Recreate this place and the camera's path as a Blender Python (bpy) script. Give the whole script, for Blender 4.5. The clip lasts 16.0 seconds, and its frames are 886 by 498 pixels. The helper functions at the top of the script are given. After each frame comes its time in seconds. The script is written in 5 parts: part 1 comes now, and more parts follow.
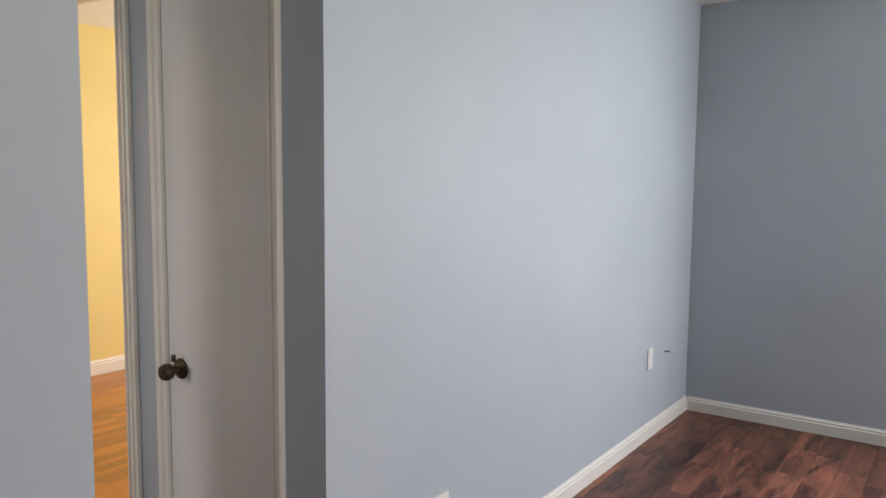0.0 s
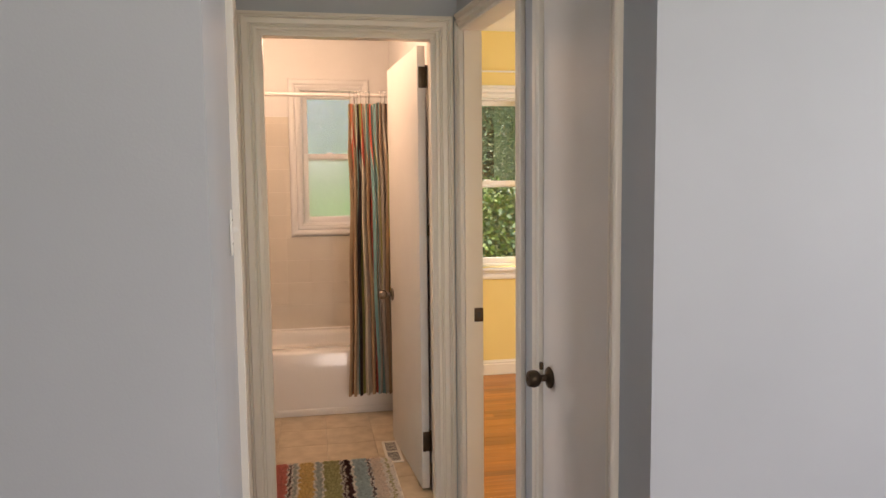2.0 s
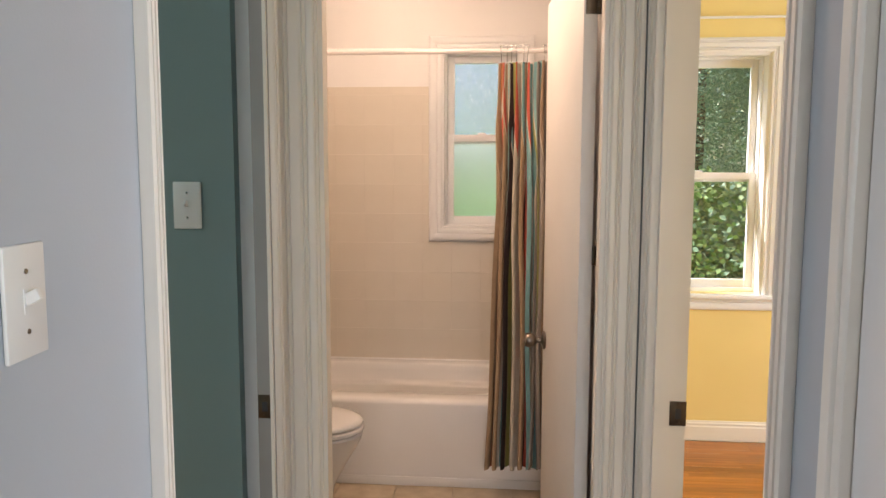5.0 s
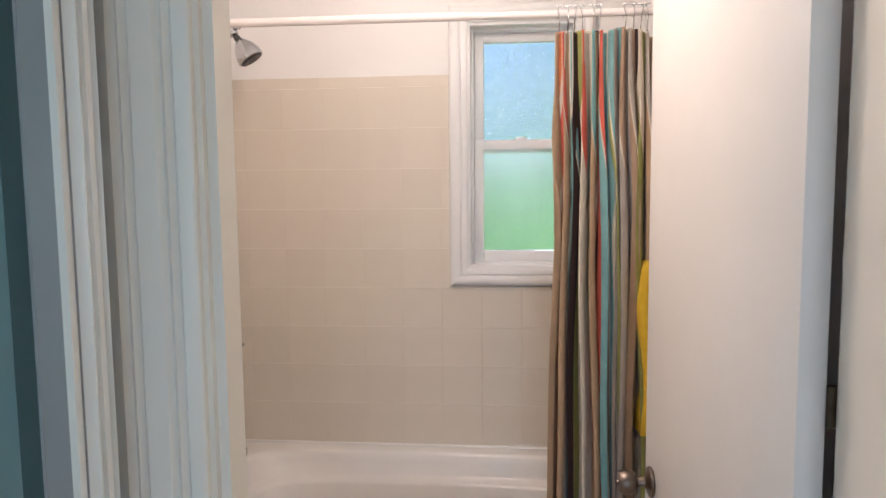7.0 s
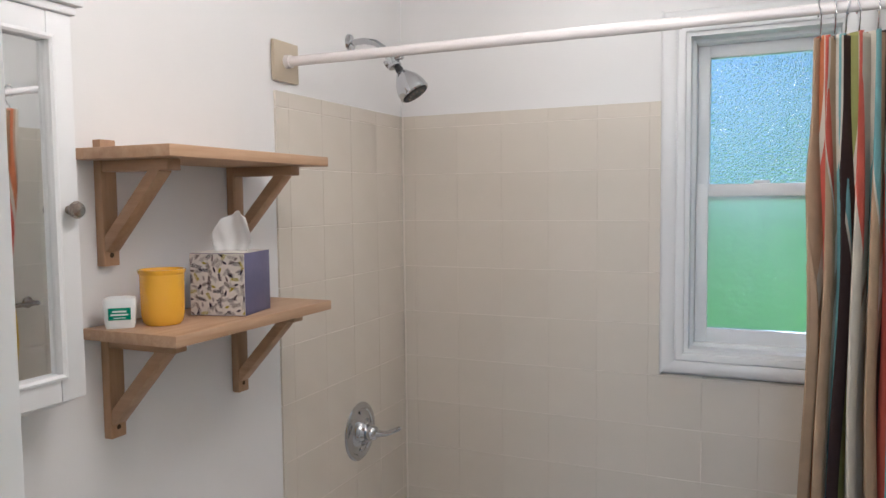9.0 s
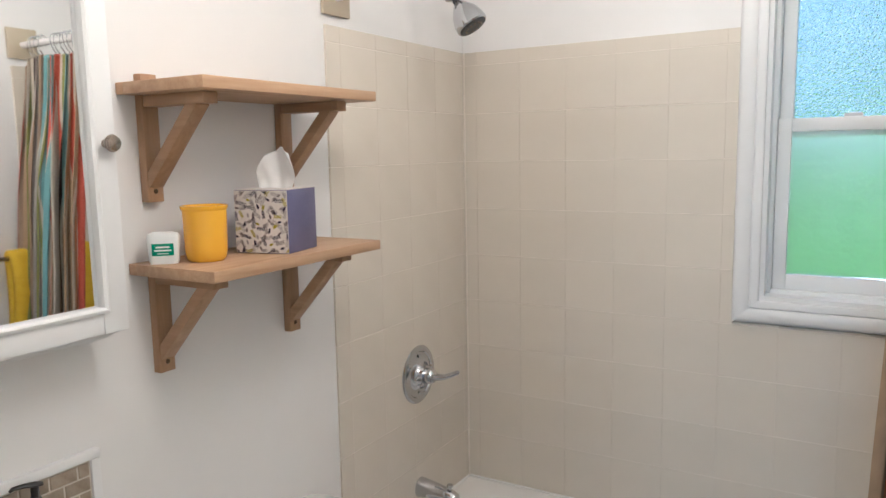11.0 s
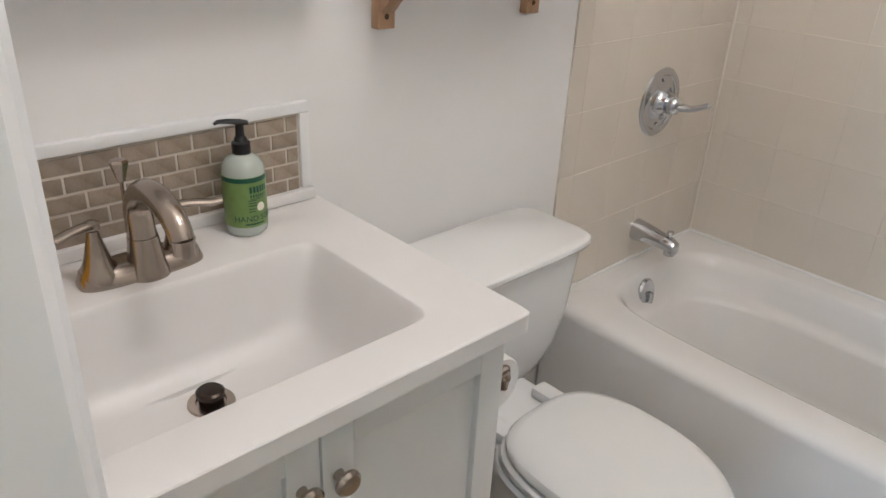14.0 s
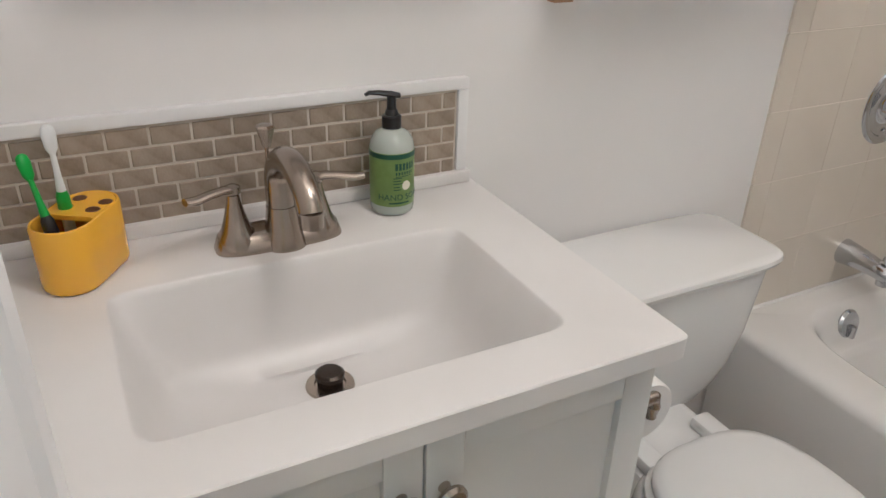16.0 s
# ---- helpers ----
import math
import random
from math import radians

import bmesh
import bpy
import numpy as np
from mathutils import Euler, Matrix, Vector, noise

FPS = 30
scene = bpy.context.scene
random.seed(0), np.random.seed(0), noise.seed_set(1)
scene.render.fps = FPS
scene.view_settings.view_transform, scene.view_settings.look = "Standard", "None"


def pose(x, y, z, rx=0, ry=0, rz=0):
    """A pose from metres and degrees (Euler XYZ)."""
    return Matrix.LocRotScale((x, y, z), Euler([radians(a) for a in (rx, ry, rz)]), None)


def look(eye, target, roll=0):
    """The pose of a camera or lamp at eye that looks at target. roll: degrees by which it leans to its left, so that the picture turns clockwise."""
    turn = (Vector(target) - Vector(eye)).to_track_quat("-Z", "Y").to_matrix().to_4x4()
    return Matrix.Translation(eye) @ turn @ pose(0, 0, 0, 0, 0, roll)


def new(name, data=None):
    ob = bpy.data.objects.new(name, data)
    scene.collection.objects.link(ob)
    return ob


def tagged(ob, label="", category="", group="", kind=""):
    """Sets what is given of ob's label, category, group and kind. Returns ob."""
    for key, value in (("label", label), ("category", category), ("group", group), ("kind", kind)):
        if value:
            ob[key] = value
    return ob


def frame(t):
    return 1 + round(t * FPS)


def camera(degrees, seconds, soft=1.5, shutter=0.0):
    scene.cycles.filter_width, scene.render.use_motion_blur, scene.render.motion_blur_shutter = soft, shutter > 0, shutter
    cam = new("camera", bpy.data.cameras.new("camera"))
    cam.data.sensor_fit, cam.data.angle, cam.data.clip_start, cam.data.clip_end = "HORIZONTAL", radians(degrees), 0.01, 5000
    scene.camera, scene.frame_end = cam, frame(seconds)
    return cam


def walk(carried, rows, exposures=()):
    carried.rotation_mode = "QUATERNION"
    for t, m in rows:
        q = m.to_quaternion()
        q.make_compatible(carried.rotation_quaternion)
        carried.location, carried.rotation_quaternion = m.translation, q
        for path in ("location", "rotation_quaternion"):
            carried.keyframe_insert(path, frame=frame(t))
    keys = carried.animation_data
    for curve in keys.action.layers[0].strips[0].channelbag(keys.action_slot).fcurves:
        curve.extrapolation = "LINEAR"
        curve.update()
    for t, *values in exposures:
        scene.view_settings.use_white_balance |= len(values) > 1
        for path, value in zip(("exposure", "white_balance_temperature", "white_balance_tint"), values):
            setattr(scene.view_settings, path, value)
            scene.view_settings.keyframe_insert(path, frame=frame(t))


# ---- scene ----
cam = camera(62.1, 16.0)
PATH = [
    (0, (0.323, -4.982, 1.383), (1.937, -3.815, 1.201), 0.5),
    (0.5, (0.452, -5.02, 1.379), (1.799, -3.559, 1.153), 1.3),
    (1, (0.608, -4.979, 1.382), (1.723, -3.332, 1.17), 0.0),
    (1.5, (0.77, -5.019, 1.371), (1.496, -3.165, 1.184), -1.4),
    (2, (0.973, -5.074, 1.379), (1.329, -3.114, 1.201), -0.6),
    (2.5, (1.073, -5.002, 1.371), (1.225, -3.018, 1.167), -0.4),
    (3, (1.17, -4.81, 1.382), (1.183, -2.82, 1.18), 0.2),
    (3.2, (1.214, -4.721, 1.378), (1.184, -2.731, 1.176), 0.1),
    (5.3, (1.251, -3.688, 1.39), (1.066, -1.708, 1.182), 0.1),
    (5.5, (1.244, -3.592, 1.387), (1.038, -1.614, 1.177), -0.0),
    (6, (1.234, -3.329, 1.396), (0.947, -1.362, 1.174), -0.5),
    (6.5, (1.18, -3.047, 1.412), (0.931, -1.074, 1.196), -0.6),
    (7, (1.117, -2.795, 1.45), (0.91, -0.815, 1.254), -0.6),
    (7.5, (1.142, -2.596, 1.516), (0.766, -0.641, 1.325), -1.0),
    (8, (1.121, -2.397, 1.535), (0.627, -0.466, 1.369), -0.6),
    (8.5, (1.102, -2.282, 1.545), (0.496, -0.381, 1.397), -0.8),
    (9, (1.149, -2.233, 1.55), (0.336, -0.411, 1.417), -0.6),
    (9.2, (1.165, -2.211, 1.551), (0.291, -0.417, 1.42), -0.9),
    (11.3, (1.185, -2.14, 1.498), (0.15, -0.463, 1.154), -0.8),
    (11.5, (1.185, -2.134, 1.471), (0.149, -0.485, 1.016), -0.4),
    (12, (1.16, -2.119, 1.416), (0.153, -0.53, 0.737), 0.5),
    (12.5, (1.151, -2.115, 1.378), (0.144, -0.59, 0.567), 0.9),
    (13, (1.137, -2.112, 1.375), (0.005, -0.696, 0.53), 1.0),
    (13.5, (1.078, -2.07, 1.342), (-0.152, -0.744, 0.489), 1.2),
    (14, (0.997, -2.01, 1.323), (-0.297, -0.77, 0.436), 2.9),
    (14.5, (0.978, -1.938, 1.303), (-0.452, -0.878, 0.392), 2.9),
    (15, (0.96, -1.91, 1.282), (-0.534, -0.962, 0.35), 3.0),
    (15.5, (0.951, -1.919, 1.282), (-0.598, -1.069, 0.346), 2.6),
    (16, (0.953, -1.916, 1.284), (-0.611, -1.083, 0.356), 1.8),
]
walk(cam, [(t, look(eye, target, roll)) for t, eye, target, roll in PATH], [(0, 0.47, 6900, 19), (1, 0.46, 7600, 24), (2, 0.54, 7550, 23), (3, 0.57, 7600, 23), (5.5, 0.76, 6150, 16), (6.5, 0.88, 5600, 14), (7.5, 0.72, 4850, 7), (9, 0.5, 4560, 2), (11.3, 0.88, 4650, 0), (14, 0.92, 4650, 1), (16, 0.88, 4650, 1)])

# ---------- world, sun, lamps ----------
world = bpy.data.worlds.new("world")
scene.world = world
world.use_nodes = True
wn = world.node_tree.nodes
sky = wn.new("ShaderNodeTexSky")
sky.sky_type = "NISHITA"
sky.sun_disc = False
sky.sun_elevation, sky.sun_rotation = radians(45), radians(287)
wn["Background"].inputs["Strength"].default_value = 0.105
world.node_tree.links.new(sky.outputs["Color"], wn["Background"].inputs["Color"])
sun = new("sun", bpy.data.lights.new("sun", "SUN"))
sun.data.energy, sun.data.angle, sun.data.color = 5.0, radians(0.5), (1.0, 0.95, 0.86)
sun.matrix_world = look((-20, 6, 21), (0, 0, 0))


def area(name, at, target, sx, sy, watts, colour):
    ob = new(name, bpy.data.lights.new(name, "AREA"))
    ob.data.shape, ob.data.size, ob.data.size_y = "RECTANGLE", sx, sy
    ob.data.energy, ob.data.color = watts, colour
    ob.matrix_world = look(at, target)
    return ob


WARM, DAY, LIVING = (1.0, 0.715, 0.498), (0.86, 0.93, 1.0), (0.83, 0.925, 1.0)
area("living_window_light", (4.77, -5.95, 1.45), (1.9, -4.2, 0.3), 1.4, 1.4, 64, LIVING)
# added fill from an unseen south opening, aimed up the hall at the casings
area("living_south_fill_light", (1.6, -7.17, 1.45), (1.15, -2.07, 0.9), 1.1, 1.3, 6.4, (1.0, 0.955, 0.89)).data.spread = radians(95)
# added to brighten the yellow room; its east opening is unseen and assumed
area("yellow_room_fill_light", (5.25, -1.6, 1.4), (0, -1.6, 0.9), 1.4, 1.2, 55, DAY)
# added to brighten the teal room, placed so the jamb gets no direct light
area("teal_room_fill_light", (-1.4, -2.11, 1.45), (-1.4, -4.0, 0.8), 0.95, 1.05, 46, DAY)


def globe(name, at, watts, radius):
    ob = new(name, bpy.data.lights.new(name, "POINT"))
    ob.data.energy, ob.data.color, ob.data.shadow_soft_size = watts, WARM, radius
    ob.location = at


globe("bath_tub_lamp", (0.70, -0.50, 2.24), 2.2, 0.09)
globe("bath_centre_lamp", (0.88, -1.38, 2.16), 12.0, 0.14)


# ---------- materials ----------
def surface(name, c1, c2, rough=0.5, scale=6.0, metal=0.0, bump=0.05, fine=120.0, spread=0.5, rough_var=0.08, pieces=0.0, coat=0.0, stretch=(1, 1, 1)):
    """A painted, glazed, metal or wooden surface: broad patches, fine grain, relief."""
    m = bpy.data.materials.new(name)
    m.use_nodes = True
    n, l = m.node_tree.nodes, m.node_tree.links
    b = n["Principled BSDF"]
    tc = n.new("ShaderNodeTexCoord")
    mp = n.new("ShaderNodeMapping")
    mp.inputs["Scale"].default_value = stretch
    l.new(tc.outputs["Object"], mp.inputs["Vector"])
    big, small = n.new("ShaderNodeTexNoise"), n.new("ShaderNodeTexNoise")
    big.inputs["Scale"].default_value, big.inputs["Detail"].default_value = scale, 5
    small.inputs["Scale"].default_value, small.inputs["Detail"].default_value = fine, 3
    l.new(mp.outputs[0], big.inputs["Vector"])
    l.new(mp.outputs[0], small.inputs["Vector"])
    ramp = n.new("ShaderNodeMapRange")
    ramp.inputs["From Min"].default_value, ramp.inputs["From Max"].default_value = 0.5 - spread / 2, 0.5 + spread / 2
    l.new(big.outputs["Fac"], ramp.inputs["Value"])
    mix = n.new("ShaderNodeMix")
    mix.data_type = "RGBA"
    mix.inputs["A"].default_value, mix.inputs["B"].default_value = (*c1, 1), (*c2, 1)
    l.new(ramp.outputs[0], mix.inputs["Factor"])
    out = mix.outputs["Result"]
    if pieces:
        info = n.new("ShaderNodeObjectInfo")
        hsv = n.new("ShaderNodeHueSaturation")
        mr = n.new("ShaderNodeMapRange")
        mr.inputs["To Min"].default_value, mr.inputs["To Max"].default_value = 1 - pieces, 1 + pieces
        l.new(info.outputs["Random"], mr.inputs["Value"])
        l.new(mr.outputs[0], hsv.inputs["Value"])
        l.new(out, hsv.inputs["Color"])
        out = hsv.outputs["Color"]
    l.new(out, b.inputs["Base Color"])
    rr = n.new("ShaderNodeMapRange")
    rr.inputs["To Min"].default_value, rr.inputs["To Max"].default_value = max(0.02, rough - rough_var), rough + rough_var
    l.new(small.outputs["Fac"], rr.inputs["Value"])
    l.new(rr.outputs[0], b.inputs["Roughness"])
    b.inputs["Metallic"].default_value = metal
    b.inputs["Coat Weight"].default_value = coat
    if bump:
        bp = n.new("ShaderNodeBump")
        bp.inputs["Strength"].default_value, bp.inputs["Distance"].default_value = bump, 0.002
        l.new(small.outputs["Fac"], bp.inputs["Height"])
        l.new(bp.outputs[0], b.inputs["Normal"])
    return m


def wood(name, dark, light, rough=0.4, along="x", grain=14.0, pieces=0.15, bump=0.08, contrast=0.6):
    m = bpy.data.materials.new(name)
    m.use_nodes = True
    n, l = m.node_tree.nodes, m.node_tree.links
    b = n["Principled BSDF"]
    tc, mp, info = n.new("ShaderNodeTexCoord"), n.new("ShaderNodeMapping"), n.new("ShaderNodeObjectInfo")
    stretch = {"x": (1.2, grain, grain), "y": (grain, 1.2, grain), "z": (grain, grain, 1.2)}[along]
    mp.inputs["Scale"].default_value = stretch
    l.new(tc.outputs["Object"], mp.inputs["Vector"])
    mul = n.new("ShaderNodeVectorMath")
    mul.operation = "SCALE"
    mul.inputs[0].default_value = (37, 91, 53)
    l.new(info.outputs["Random"], mul.inputs["Scale"])
    l.new(mul.outputs[0], mp.inputs["Location"])
    a, c = n.new("ShaderNodeTexNoise"), n.new("ShaderNodeTexNoise")
    a.inputs["Scale"].default_value, a.inputs["Detail"].default_value, a.inputs["Distortion"].default_value = 2.2, 7, 1.2
    c.inputs["Scale"].default_value, c.inputs["Detail"].default_value = 14, 4
    l.new(mp.outputs[0], a.inputs["Vector"])
    l.new(mp.outputs[0], c.inputs["Vector"])
    add = n.new("ShaderNodeMath")
    add.operation = "MULTIPLY_ADD"
    add.inputs[1].default_value, add.inputs[2].default_value = 0.35, -0.17
    l.new(c.outputs["Fac"], add.inputs[0])
    tot = n.new("ShaderNodeMath")
    l.new(a.outputs["Fac"], tot.inputs[0])
    l.new(add.outputs[0], tot.inputs[1])
    mr = n.new("ShaderNodeMapRange")
    mr.inputs["From Min"].default_value, mr.inputs["From Max"].default_value = 0.5 - contrast / 2, 0.5 + contrast / 2
    l.new(tot.outputs[0], mr.inputs["Value"])
    mix = n.new("ShaderNodeMix")
    mix.data_type = "RGBA"
    mix.inputs["A"].default_value, mix.inputs["B"].default_value = (*dark, 1), (*light, 1)
    l.new(mr.outputs[0], mix.inputs["Factor"])
    hsv, pv = n.new("ShaderNodeHueSaturation"), n.new("ShaderNodeMapRange")
    pv.inputs["To Min"].default_value, pv.inputs["To Max"].default_value = 1 - pieces, 1 + pieces
    l.new(info.outputs["Random"], pv.inputs["Value"])
    l.new(pv.outputs[0], hsv.inputs["Value"])
    l.new(mix.outputs["Result"], hsv.inputs["Color"])
    l.new(hsv.outputs["Color"], b.inputs["Base Color"])
    b.inputs["Roughness"].default_value = rough
    bp = n.new("ShaderNodeBump")
    bp.inputs["Strength"].default_value, bp.inputs["Distance"].default_value = bump, 0.002
    l.new(tot.outputs[0], bp.inputs["Height"])
    l.new(bp.outputs[0], b.inputs["Normal"])
    return m


def plain(name, c, rough=0.5, metal=0.0):
    return surface(name, c, tuple(min(1, v * 1.08) for v in c), rough, 9, metal, 0.02, 200, rough_var=0.03)


def glass(name, rough, bump=0.0, scale=160.0, tint=(1, 1, 1)):
    m = bpy.data.materials.new(name)
    m.use_nodes = True
    n, l = m.node_tree.nodes, m.node_tree.links
    b = n["Principled BSDF"]
    b.inputs["Base Color"].default_value = (*tint, 1)
    b.inputs["Transmission Weight"].default_value, b.inputs["Roughness"].default_value, b.inputs["IOR"].default_value = 1, rough, 1.45
    if bump:
        tc, nz, bp = n.new("ShaderNodeTexCoord"), n.new("ShaderNodeTexNoise"), n.new("ShaderNodeBump")
        nz.inputs["Scale"].default_value, nz.inputs["Detail"].default_value = scale, 1
        l.new(tc.outputs["Object"], nz.inputs["Vector"])
        l.new(nz.outputs["Fac"], bp.inputs["Height"])
        bp.inputs["Strength"].default_value, bp.inputs["Distance"].default_value = bump, 0.004
        l.new(bp.outputs[0], b.inputs["Normal"])
    return m


WHITE = surface("white_wall_paint", (0.78, 0.77, 0.76), (0.84, 0.83, 0.82), 0.55, 2.0, 0, 0.06, 220)
GREY = surface("grey_wall_paint", (0.43, 0.47, 0.505), (0.49, 0.53, 0.565), 0.6, 1.6, 0, 0.08, 240)
TEAL = surface("teal_wall_paint", (0.20, 0.285, 0.272), (0.23, 0.32, 0.305), 0.6, 1.6, 0, 0.08, 240)
YELLOW = surface("yellow_wall_paint", (0.79, 0.63, 0.25), (0.85, 0.69, 0.29), 0.6, 1.6, 0, 0.08, 240)
CEIL = surface("ceiling_paint", (0.78, 0.78, 0.77), (0.84, 0.84, 0.83), 0.8, 3, 0, 0.15, 160)
TRIM = surface("white_trim_paint", (0.79, 0.755, 0.675), (0.83, 0.795, 0.72), 0.37, 5, 0, 0.03, 90)
BATHTRIM = surface("bathroom_trim_paint", (0.77, 0.77, 0.77), (0.82, 0.82, 0.82), 0.36, 5, 0, 0.03, 90)
# teal doorway's jamb lining, a darker grey than the other trim
GREYJ = surface("grey_jamb", (0.30, 0.29, 0.275), (0.36, 0.35, 0.33), 0.42, 5, 0, 0.03, 90)
DOORP = surface("door_paint", (0.74, 0.72, 0.69), (0.80, 0.78, 0.75), 0.52, 3, 0, 0.05, 130)
TILE = surface("beige_glazed_tile", (0.69, 0.635, 0.545), (0.73, 0.675, 0.585), 0.18, 5, 0, 0.02, 60, pieces=0.012, coat=0.2)
GROUT = surface("grout", (0.76, 0.70, 0.61), (0.82, 0.76, 0.68), 0.85, 30, 0, 0.2, 300)
PORC = surface("white_porcelain", (0.80, 0.80, 0.79), (0.83, 0.83, 0.82), 0.09, 3, 0, 0.0, 60, rough_var=0.03, coat=0.3)
ACRYL = surface("tub_enamel", (0.80, 0.79, 0.77), (0.84, 0.83, 0.81), 0.13, 3, 0, 0.0, 60, rough_var=0.04, coat=0.3)
SOLID = surface("cultured_marble", (0.71, 0.695, 0.68), (0.76, 0.745, 0.73), 0.34, 5, 0, 0.0, 80, rough_var=0.04)
VANP = surface("vanity_paint", (0.72, 0.72, 0.70), (0.78, 0.78, 0.76), 0.37, 4, 0, 0.05, 150)
CHROME = surface("chrome", (0.52, 0.53, 0.55), (0.60, 0.61, 0.63), 0.07, 10, 1.0, 0.0, 90, rough_var=0.05)
NICKEL = surface("brushed_nickel", (0.34, 0.29, 0.245), (0.42, 0.365, 0.31), 0.24, 12, 1.0, 0.0, 300, rough_var=0.03)
ANTIQUE = surface("antique_nickel", (0.16, 0.135, 0.11), (0.23, 0.19, 0.16), 0.3, 16, 1.0, 0.0, 200)
BRONZE = surface("aged_bronze", (0.055, 0.040, 0.028), (0.11, 0.08, 0.05), 0.38, 30, 0.8, 0.1, 200)
# rubber of the shower head, and painted shade in latch holes and register
DARK = plain("dark_rubber_and_recess_shade", (0.03, 0.03, 0.033), 0.5)
BLACKP = plain("black_plastic", (0.009, 0.009, 0.010), 0.38)
PLASTIC = surface("switch_plastic", (0.76, 0.75, 0.70), (0.80, 0.79, 0.74), 0.36, 6, 0, 0.0, 60)
VINYL = surface("window_vinyl", (0.80, 0.80, 0.80), (0.85, 0.85, 0.85), 0.38, 6, 0, 0.02, 90)
BEIGEP = surface("beige_plastic", (0.46, 0.40, 0.29), (0.54, 0.47, 0.35), 0.4, 8, 0, 0.05, 150)
RODP = surface("rod_enamel", (0.76, 0.72, 0.70), (0.80, 0.76, 0.74), 0.19, 6, 0, 0.0, 90, rough_var=0.03)
PINE = wood("pine_wood", (0.38, 0.235, 0.13), (0.55, 0.38, 0.235), 0.5, "y", 16, 0.08)
PINEX = wood("pine_wood_across", (0.32, 0.19, 0.10), (0.47, 0.305, 0.175), 0.5, "x", 16, 0.08)
PINEZ = wood("pine_wood_upright", (0.32, 0.19, 0.10), (0.47, 0.305, 0.175), 0.5, "z", 16, 0.08)
OAK = wood("oak_strip", (0.26, 0.085, 0.014), (0.52, 0.21, 0.045), 0.3, "x", 18, 0.28)
PLANK = wood("red_brown_laminate", (0.030, 0.010, 0.006), (0.24, 0.085, 0.048), 0.42, "x", 5, 0.45, contrast=0.34)
FTILE = surface("floor_tile", (0.44, 0.34, 0.22), (0.68, 0.57, 0.42), 0.38, 11, 0, 0.06, 60, pieces=0.05)
MIRROR = surface("mirror_silver", (0.9, 0.91, 0.91), (0.9, 0.91, 0.91), 0.02, 1, 1.0, 0.0, 1, rough_var=0.0)
PEBBLE = glass("pebbled_glass", 0.15, 1.0, 185)
FROST = glass("frosted_glass", 0.30, 0.25, 40)
CLEAR = glass("clear_glass", 0.0)
MUG = surface("yellow_ceramic", (0.80, 0.43, 0.014), (0.85, 0.48, 0.02), 0.16, 6, 0, 0.02, 60, coat=0.3)
LEAF = surface("leaf_green", (0.11, 0.21, 0.14), (0.27, 0.41, 0.27), 0.5, 1.5, 0, 0.0, 8)
LEAFL = surface("light_leaf_green", (0.14, 0.26, 0.07), (0.28, 0.40, 0.16), 0.5, 1.5, 0, 0.0, 8)
BARK = surface("bark", (0.06, 0.045, 0.035), (0.12, 0.09, 0.07), 0.9, 6, 0, 0.5, 30)
GRASS = surface("lawn", (0.12, 0.28, 0.04), (0.19, 0.38, 0.07), 0.9, 0.8, 0, 0.4, 40)


# ---------- mesh helpers ----------
def mesh_object(name, bm, material, smooth=False):
    bmesh.ops.recalc_face_normals(bm, faces=bm.faces)
    me = bpy.data.meshes.new(name)
    bm.to_mesh(me)
    bm.free()
    for m in material if isinstance(material, (list, tuple)) else [material]:
        me.materials.append(m)
    if smooth:
        me.shade_smooth()
        me.set_sharp_from_angle(angle=radians(38))
    return new(name, me)


def thing(name, label, category, group="", kind="", at=(0, 0, 0)):
    ob = new(name)
    ob.location = at
    return tagged(ob, label, category, group, kind)


def part(name, bm, material, parent, label="", smooth=True):
    """One mesh under a thing or part; bm is in world places."""
    ob = mesh_object(name, bm, material, smooth)
    origin = Vector((0, 0, 0))
    p = parent
    while p:
        origin += p.location
        p = p.parent
    ob.parent = parent
    ob.data.transform(Matrix.Translation(-origin))
    return tagged(ob, label)


def structure(name, bm, material, label, category, smooth=False):
    return tagged(mesh_object(name, bm, material, smooth), label, category, kind="structure")


def box(bm, x0, x1, y0, y1, z0, z1, b=0.0, seg=2):
    r = bmesh.ops.create_cube(bm, size=1, matrix=Matrix.LocRotScale(((x0 + x1) / 2, (y0 + y1) / 2, (z0 + z1) / 2), None, (abs(x1 - x0), abs(y1 - y0), abs(z1 - z0))))
    if b:
        es = list({e for v in r["verts"] for e in v.link_edges})
        bmesh.ops.bevel(bm, geom=es, offset=b, segments=seg, profile=0.5, affect="EDGES")
    return bm


def boxes(*dims, b=0.0):
    bm = bmesh.new()
    for d in dims:
        box(bm, *d, b=b)
    return bm


def prism(bm, poly, z0, z1):
    lo, hi = [bm.verts.new((x, y, z0)) for x, y in poly], [bm.verts.new((x, y, z1)) for x, y in poly]
    bm.faces.new(lo)
    bm.faces.new(hi)
    for i in range(len(poly)):
        j = (i + 1) % len(poly)
        bm.faces.new((lo[i], lo[j], hi[j], hi[i]))
    return bm


def loft(bm, rings, cap0=True, cap1=True):
    rows = [[bm.verts.new(p) for p in ring] for ring in rings]
    n = len(rows[0])
    for a, c in zip(rows, rows[1:]):
        for i in range(n):
            j = (i + 1) % n
            bm.faces.new((a[i], a[j], c[j], c[i]))
    if cap0:
        bm.faces.new(rows[0])
    if cap1:
        bm.faces.new(rows[-1])
    return bm


